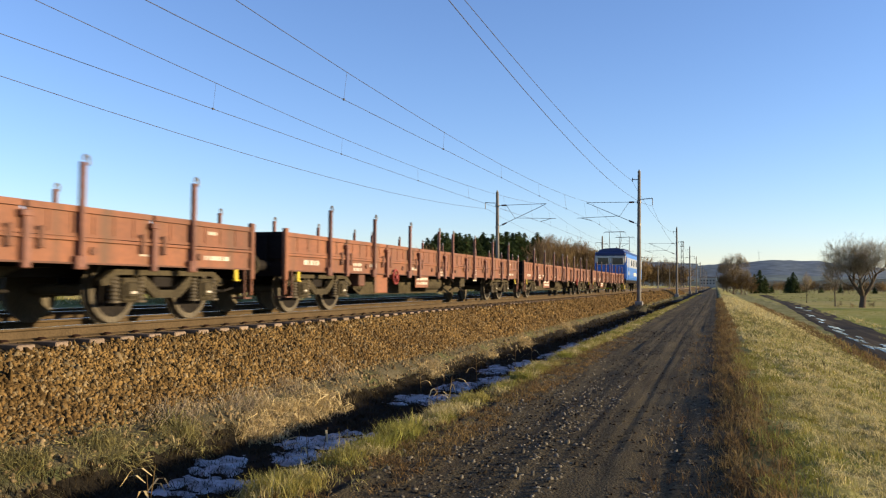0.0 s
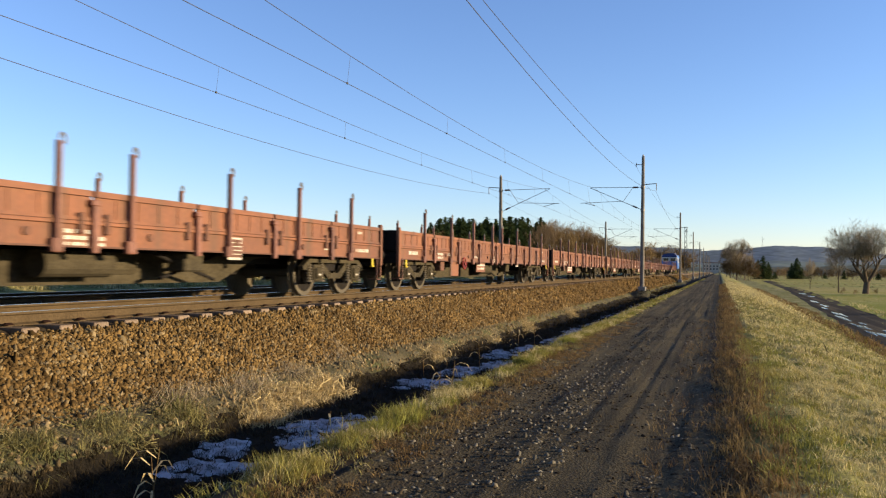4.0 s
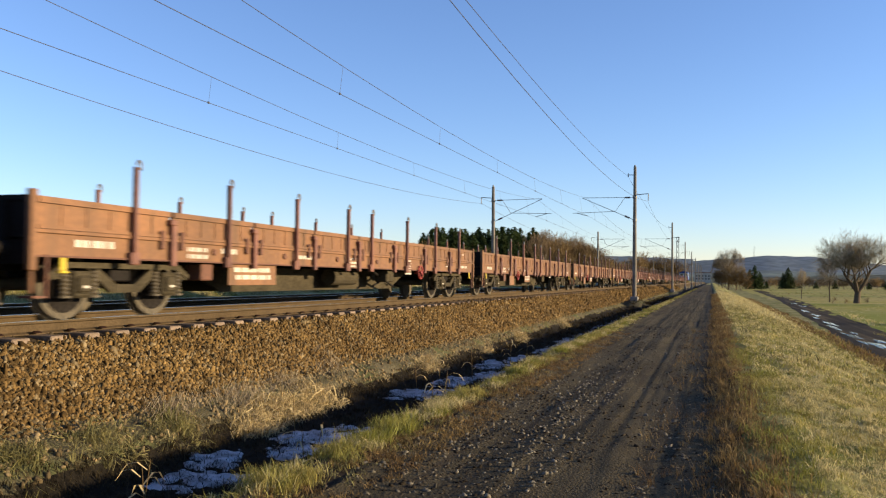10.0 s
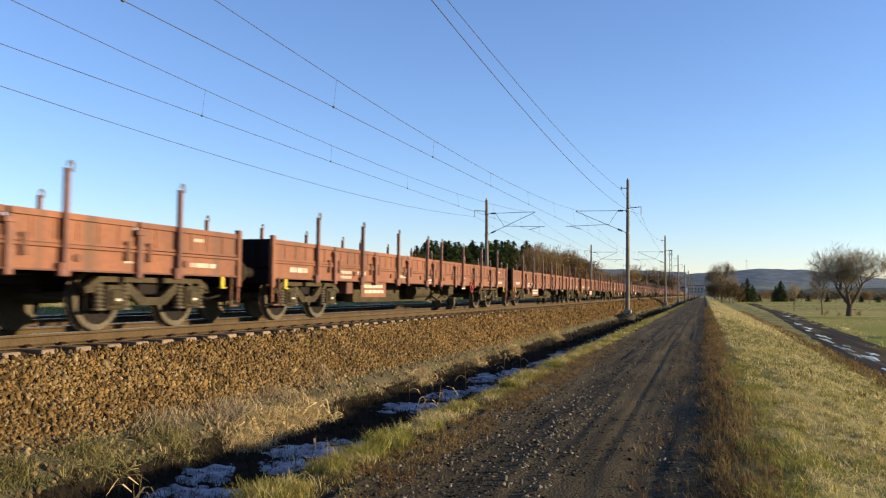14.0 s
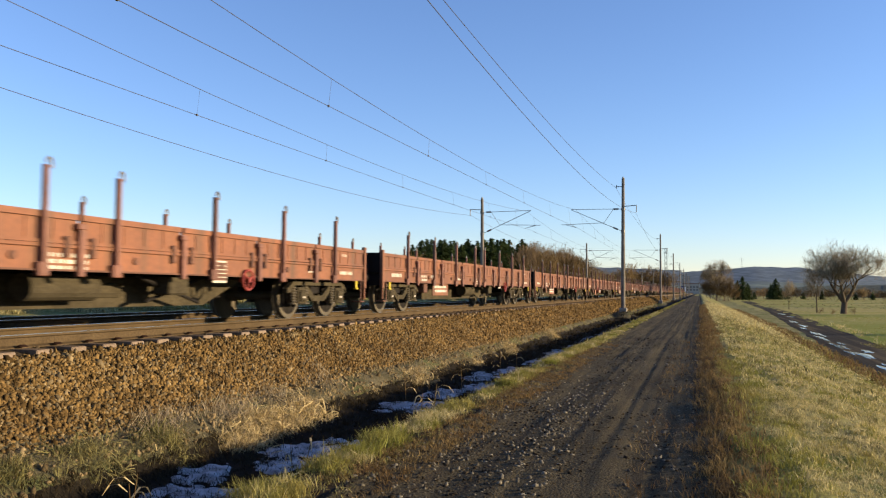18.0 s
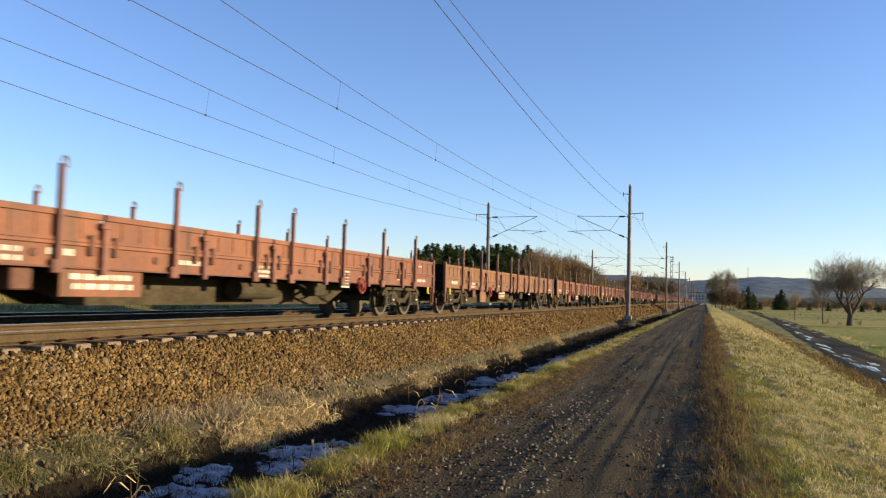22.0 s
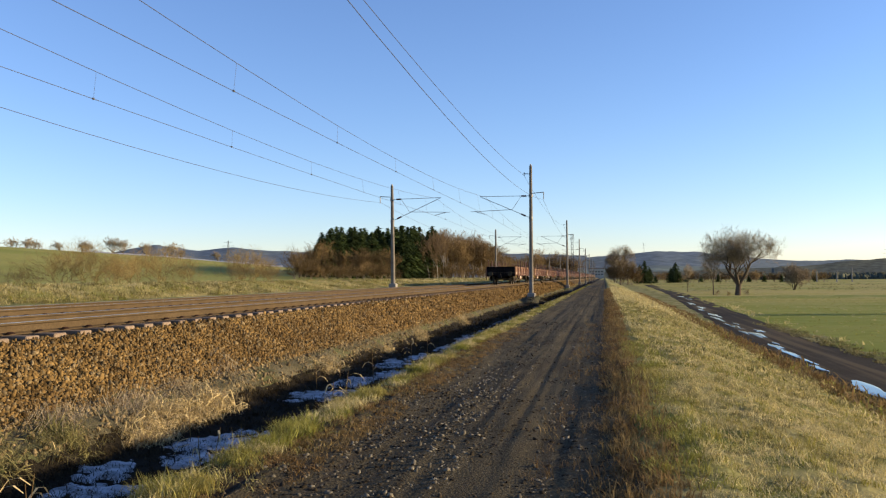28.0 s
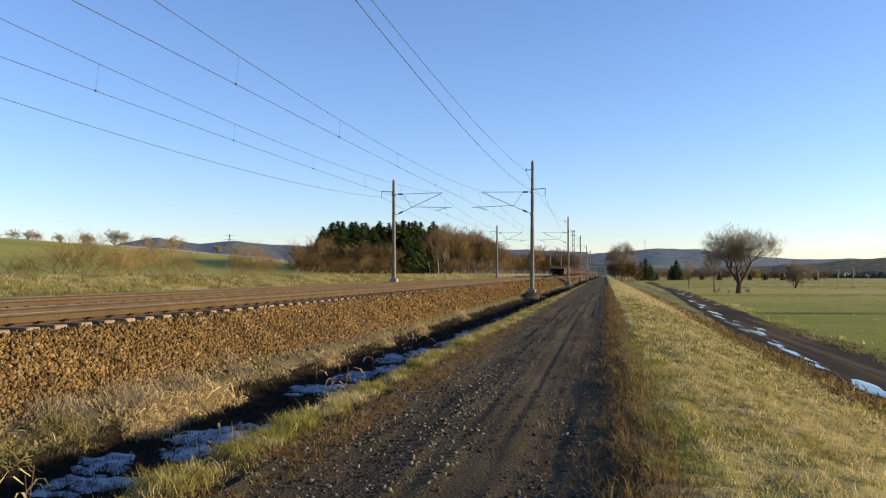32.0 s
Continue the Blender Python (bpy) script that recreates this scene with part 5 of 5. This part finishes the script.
# the wood on the far side of the line
birches = [bare_tree(61 + i, 10.5, .34, 1, 6, 2, .55, .011, .32, .016) for i in range(3)]
for m in birches:
    m[0].materials.append(M["birch"]), m[1].materials.append(M["twig_pale"])
alders = [bare_tree(71 + i, 9.5, .5, 2, 6, 2, .45, .015, .24, .014) for i in range(3)]
for m in alders:
    m[0].materials.append(M["bark"]), m[1].materials.append(M["twig_red"])
rw = random.Random(4)


def by_way(way, dist, jitter=0.0):
    return way * dist + rw.uniform(-jitter, jitter), dist + rw.uniform(-jitter, jitter)


for i in range(95):
    u = i / 94
    x, y = by_way(-.372 + .165 * u + rw.uniform(-.006, .006), 142 + 40 * u + rw.uniform(0, 26))
    tall = float(np.interp(u, [0, .12, .3, .6, 1], [.55, .84, .95, .98, .98]))
    plant("spruce", firs[i % 3], None, None, TC, x, y, "dense dark green spruce in the wood", "tree", tall * rw.uniform(.9, 1.05) * y / 163, rw.uniform(0, 6), "spruces of the wood")
for i in range(66):
    u = i / 65
    x, y = by_way(-.212 + .080 * u + rw.uniform(-.006, .006), 172 + 36 * u + rw.uniform(0, 22))
    plant("birch", birches[i % 3] if rw.random() < .55 else alders[i % 3], None, None, TC, x, y, "tall bare birch at the edge of the wood", "tree", float(np.interp(u, [0, .6, 1], [1.12, 1.02, .80])) * rw.uniform(.85, 1.1) * y / 185, rw.uniform(0, 6), "bare trees of the wood")
for i in range(17):
    u = i / 16
    x, y = by_way(-.395 + .135 * u, 128 + 28 * u + rw.uniform(0, 8))
    plant("alder", alders[i % 3] if i % 3 else scrub[i % 3], None, None, TC, x, y, "brown leafless thicket before the spruces", "tree", (.72 if i % 3 else 1.45) * rw.uniform(.7, 1.2), rw.uniform(0, 6), "thicket before the wood")
for i in range(14):
    x, y = by_way(-.392 + .135 * i / 13, 122 + 26 * i / 13 + rw.uniform(0, 4))
    plant("scrub_bush", thick[i % 3], None, None, TC, x, y, "brown undergrowth at the wood's edge", "shrub", rw.uniform(.55, .95), rw.uniform(0, 6), "undergrowth")
for i in range(18):
    u = i / 17
    x, y = by_way(-.21 + .085 * u, 168 + 34 * u + rw.uniform(0, 8))
    plant("scrub_bush", scrub[i % 3], None, None, TC, x, y, "brown undergrowth at the wood's edge", "shrub", rw.uniform(.8, 1.3), rw.uniform(0, 6), "undergrowth")
for i in range(40):
    u = i / 39
    x, y = by_way(-.122 + .085 * u, 300 + 60 * u + rw.uniform(0, 25))
    plant("far_tree", alders[i % 3] if i % 3 == 1 else thick[i % 3], None, None, TC, x, y, "brown leafless tree beyond the wood", "tree", (1.15 if i % 3 == 1 else 2.3) * rw.uniform(.75, 1.2), rw.uniform(0, 6), "far thicket")
# the brown hedge that closes the meadow, and the darker trees in it
for i in range(46):
    u = (i + rw.uniform(-.4, .4)) / 45
    x, y = by_way(.05 + .20 * u, 470 + rw.uniform(-40, 40))
    kind = i % 4
    plant("hedge_tree", firs[i % 3] if kind == 2 else alders[i % 3] if kind == 1 else thick[i % 3], None, None, TC, x, y, "leafless brown tree in the hedge beyond the meadow" if kind != 2 else "dark spruce in the hedge beyond the meadow", "tree", (.42 if kind == 2 else .62 if kind == 1 else 1.5) * rw.uniform(.75, 1.25), rw.uniform(0, 6), "hedge beyond the meadow", .1, FIELD)
# bushes behind the far bank
hedge = [bare_tree(131 + i, 3.6, .6, 7, 4, 3, .25, .007, .24, .0024, 5.0) for i in range(3)]
for m in hedge:
    m[0].materials.append(M["twig_gold"]), m[1].materials.append(M["twig_gold"])
for way, dist, s, lab in ((-.90, 45, .85, 0), (-.80, 47, .7, 1), (-.735, 46, .95, 2), (-.69, 47, 1.05, 0), (-.65, 46, .85, 1), (-.625, 50, .95, 2), (-.585, 52, 1.0, 0), (-.55, 53, .8, 1), (-.475, 66, 1.0, 2), (-.455, 67, 1.1, 0), (-.43, 70, .9, 1)):
    plant("field_bush", hedge[lab], None, None, TC, way * dist, dist, "leafless brown bush behind the bank", "shrub", s * .98, dist, "bushes behind the bank")
plant("birch", birches[1], None, None, TC, -.90 * 78, 78, "pale birch beyond the bank", "tree", .66, 1, "")
plant("birch", birches[2], None, None, TC, -.87 * 80, 80, "pale birch beyond the bank", "tree", .6, 2, "")
orchard = bare_tree(91, 4.6, .75, 1, 6, 2, .1, .03, .26, .02)
orchard[0].materials.append(M["bark"]), orchard[1].materials.append(M["twig"])
for way, dist, s in ((-.875, 300, 1.0), (-.84, 305, .9), (-.808, 320, 1.1), (-.79, 322, 1.15), (-.772, 320, 1.0), (-.735, 325, 1.0), (-.703, 328, 1.1), (-.69, 326, 1.0), (-.655, 330, 1.4), (-.64, 330, 1.3), (-.605, 330, 1.1), (-.57, 335, 1.2), (-.555, 340, .8), (-.50, 350, .9), (-.47, 350, .8)):
    plant("crest_tree", orchard, None, None, TC, way * dist, dist, "small round bare tree on the field's crest", "tree", s * 1.7, dist, "trees on the crest")

# ---- snow along the crest of the field ----
ribbon = []
for i in range(30):
    way = -.70 + .29 * i / 29
    for q in (0, 1):
        d = (324 + 5 * q) / math.hypot(1, way)
        ribbon.append((way * d, d, ground_z(way * d, d) + .1 + q * (.75 + .5 * wob(i, q, .7, 2))))
i = np.arange(29)[:, None] * 2
tagged(part("snow_drift", raw("snow_drift", ribbon, np.concatenate([i, i + 2, i + 3, i + 1], 1)), "snow"), "thin line of snow along the field's crest", "snow", kind="structure")


# ---- distance ----
def ridge(name, dist, tops, material, label, rough=1.5, depth=500):
    """A hill: a slope with an uneven crest, given as (way, rise) pairs of slopes seen from the road."""
    ways = np.linspace(tops[0][0], tops[-1][0], 90)
    v = []
    for q, d in ((0, dist - depth), (1, dist), (0, dist + depth)):
        for w in ways:
            rise = float(np.interp(w, [a for a, _ in tops], [b for _, b in tops])) * dist
            v.append((w * d, d, -8 + q * (rise + 9.6 + rough * wob(w * 60, d * .01, 1, 5) + .6 * rough * wob(w * 260, d * .01, 1, 6))))
    i = (np.arange(2)[:, None] * 90 + np.arange(89)[None]).ravel()[:, None]
    return tagged(part(name, raw(name, v, np.concatenate([i, i + 1, i + 91, i + 90], 1)), material), label, "hill", kind="structure")


# far ridges, with the air's haze put into their colours
ridge("backdrop_hill", 3000, [(-.75, .020), (-.67, .036), (-.62, .044), (-.59, .0475), (-.56, .043), (-.53, .0385), (-.51, .0405), (-.48, .0425), (-.44, .038), (-.38, .035), (-.30, .032), (-.12, .030), (-.02, .026)], "hill", "wooded hills painted haze-blue far beyond the field", 4, 900)
ridge("backdrop_hill", 3200, [(-.15, .022), (-.02, .024), (.03, .027), (.06, .0302), (.10, .029), (.13, .0262), (.18, .020), (.22, .017), (.40, .018)], "hill", "wooded hills painted haze-blue far beyond the meadow", 4, 900)
ridge("backdrop_slope", 1900, [(-.08, .008), (.02, .010), (.06, .0135), (.10, .012), (.16, .010), (.5, .009)], "hill_far", "haze-tinted fields below the hills", 1, 500)
ridge("backdrop_woods", 1150, [(-.06, .004), (.05, .005), (.10, .007), (.14, .009), (.19, .0095), (.24, .012), (.27, .0165), (.33, .0195), (.6, .021)], "woods", "haze-tinted leafless woods beyond the meadow", 1.6, 160)
woods = []
for i in range(3400):
    w = rng.uniform(.17, .62)
    d = rng.uniform(700, 1000)
    woods.append((w * d, d, FIELD - .5))
fir_far = [(np.array([(0, 0, 0), (.42, 0, .1), (-.2, .36, .1), (-.2, -.36, .1), (.36, .05, .6), (-.2, .3, .55), (-.2, -.3, .65), (.05, 0, 1.0)]), np.array([(1, 2, 5), (1, 5, 4), (2, 3, 6), (2, 6, 5), (3, 1, 4), (3, 4, 6), (4, 5, 7), (5, 6, 7), (6, 4, 7)]))]
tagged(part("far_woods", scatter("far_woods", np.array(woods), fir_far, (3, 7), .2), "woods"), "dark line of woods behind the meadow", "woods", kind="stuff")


def house(x, y, w, d, h, turn):
    t = thing("far_house", "pale house with a tiled roof far beyond the meadow", "house", pose(x, y, FIELD + 6, 0, 0, turn), "far houses")
    part("wall", boxes((-w / 2, w / 2, -d / 2, d / 2, -8, h)), "plaster", t)
    part("roof", prism([(-w / 2 - .4, h), (0, h + w * .4), (w / 2 + .4, h)], "y", -d / 2 - .4, d / 2 + .4), "roof", t)
    for q in (-.25, .25):
        wi = part("window", boxes((w * q - .6, w * q + .6, -d / 2 - .03, -d / 2, h * .4, h * .75)), "glass", t)


for way, y, w in ((.118, 1450, 8), (.124, 1470, 7)):
    house(way * y, y, w, w * 1.3, 5, rw.uniform(-40, 40))
t = thing("far_block", "pale multi-storey block far along the line", "building", pose(-9.5, 980, FIELD + 4))
part("wall", boxes((-9, 9, -6, 6, -6, 9)), "plaster", t)
part("roof", boxes((-9.4, 9.4, -6.4, 6.4, 9, 9.6)), "roof", t)
for i in range(5):
    for j in range(2):
        part("window", boxes((-7.6 + i * 3.4, -6 + i * 3.4, -6.05, -6.0, 1.5 + j * 3.2, 3.0 + j * 3.2)), "glass", t)


def pylon(x, y, z, h, label):
    """A lattice pylon with three cross-arms."""
    t = thing("pylon", label, "pylon", pose(x, y, z), "pylons")
    b, r = h * .07, max(.08, h * .0035)
    leg = [((s * b, q * b, 0), (s * .3, q * .3, h), r) for s in (-1, 1) for q in (-1, 1)]
    for it in leg:
        part("leg", rods(it, seg=4), "galv", t)
    for i in range(7):
        z0, z1 = h * i / 7, h * (i + 1) / 7
        w0, w1 = b + (.3 - b) * i / 7, b + (.3 - b) * (i + 1) / 7
        part("brace", rods(((-w0, -w0, z0), (w1, -w1, z1), r * .7), ((w0, -w0, z0), (-w1, -w1, z1), r * .7), seg=4), "galv", t)
    for q, w in ((.72, .16), (.84, .2), (.95, .13)):
        part("cross_arm", boxes((-h * w, h * w, -r, r, h * q - r, h * q + r)), "galv", t)


pylon(.315 * 620, 620, FIELD, 22, "grey lattice power pylon beyond the meadow")
pylon(.0465 * 2900, 2900, 85, 34, "grey lattice pylon on the hill's crest")
pylon(-.486 * 1000, 1000, ground_z(-486, 1000), 45, "grey lattice power pylon beyond the field")
for way in (.2386, .2600, .2761):
    t = thing("concrete_pole", "pale concrete line pole beyond the meadow", "pole", pose(way * 420, 420, FIELD), "meadow poles")
    part("shaft", rods(((0, 0, -.2), (0, 0, 7.0 if way > .27 else 5.5), .3, .22), seg=8), "concrete", t)
    part("cap", boxes((-.5, .5, -.1, .1, 5.2, 5.35)), "concrete", t)


# the steel mast among the concrete ones, and a mound by the line
t = thing("lattice_mast", "dark steel lattice mast beside the line", "mast", pose(-7.0, 3 * SPAN - 6, .2))
for s in (-.32, .32):
    for q in (-.32, .32):
        part("leg", rods(((s, q, 0), (s * .6, q * .6, 11.0), .05), seg=4), "wire", t)
for i in range(9):
    part("brace", rods(((-.3, -.3, i * 1.2), (.27, -.27, i * 1.2 + 1.2), .03), ((.3, -.3, i * 1.2), (-.27, -.27, i * 1.2 + 1.2), .03), seg=4), "wire", t)
for z0 in (10.0, 10.9):
    part("crossbar", boxes((-.45, .45, -.06, .06, z0, z0 + .1)), "wire", t)

# ---- sleepers, one by one ----
for axis, t in ((NEAR, tracks[0]), (FAR, tracks[1])):
    for i in range(-5, 200):
        ob = new("sleeper", sleeper_mesh)
        ob.parent = t
        ob.matrix_basis = pose(axis, i * .6, RAIL - .172, 0, 0, rw.uniform(-.4, .4))
for axis, t in ((NEAR, tracks[0]), (FAR, tracks[1])):
    n = np.arange(200, 700)
    v = np.array([(-1.25, -.14, 0), (1.25, -.14, 0), (1.25, .14, 0), (-1.25, .14, 0), (-1.25, -.14, -.2), (1.25, -.14, -.2), (1.25, .14, -.2), (-1.25, .14, -.2)])
    f = np.array([(0, 1, 2, 3), (4, 5, 1, 0), (5, 6, 2, 1), (7, 4, 0, 3)])
    off = np.stack([np.full(len(n), axis), n * .6, np.full(len(n), RAIL - .172)], -1)
    tagged(part("far_sleepers", raw("far_sleepers", (v[None] + off[:, None]).reshape(-1, 3), (f[None] + (np.arange(len(n)) * 8)[:, None, None]).reshape(-1, 4)), "sleeper", t), kind="stuff")


# ---- what moves ----
SPEED = [(0, 0.0), (1, 1.44), (2, 2.82), (3, 4.22), (4.5, 6.42), (6, 8.62), (7, 10.06), (8, 11.52), (9, 13.0), (10, 14.45), (11, 15.92), (12, 17.38), (13, 18.85), (14, 20.44), (15.5, 22.6), (17, 24.85), (18, 26.32), (19, 27.60), (20, 29.02), (21, 30.42), (22, 31.86), (23, 33.2), (24, 34.6), (24.5, 35.3), (25.5, 36.5), (26.5, 37.7), (28, 39.5), (30, 42.2), (32, 45.0)]


def motions():
    for ob, y in wagons + [(loco, LOCO_Y)]:
        walk(ob, [(t, pose(NEAR, y + PITCH * t + d, RAIL)) for t, d in SPEED])
    # all wheels roll alike: each wheelset of the first vehicle is keyed, and the others share its turning
    ts = [i / FPS for i in range(int(32 * FPS) + 1)]
    gone = [PITCH * t + float(np.interp(t, [a for a, _ in SPEED], [b for _, b in SPEED])) for t in ts]
    for lead in (-.92, .92):
        alike = [o for ob, _ in wagons + [(loco, LOCO_Y)] for o in ob.children_recursive if o.name.startswith("wheelset") and abs(o.location.y - lead) < .01]
        walk(alike[0], [(t, pose(0, lead, .48, -math.degrees(d / .48) % 360)) for t, d in zip(ts, gone)])
        keys = alike[0].animation_data
        for o in alike[1:]:
            o.rotation_mode = "QUATERNION"
            o.animation_data_create().action = keys.action
            o.animation_data.action_slot = keys.action_slot


motions()
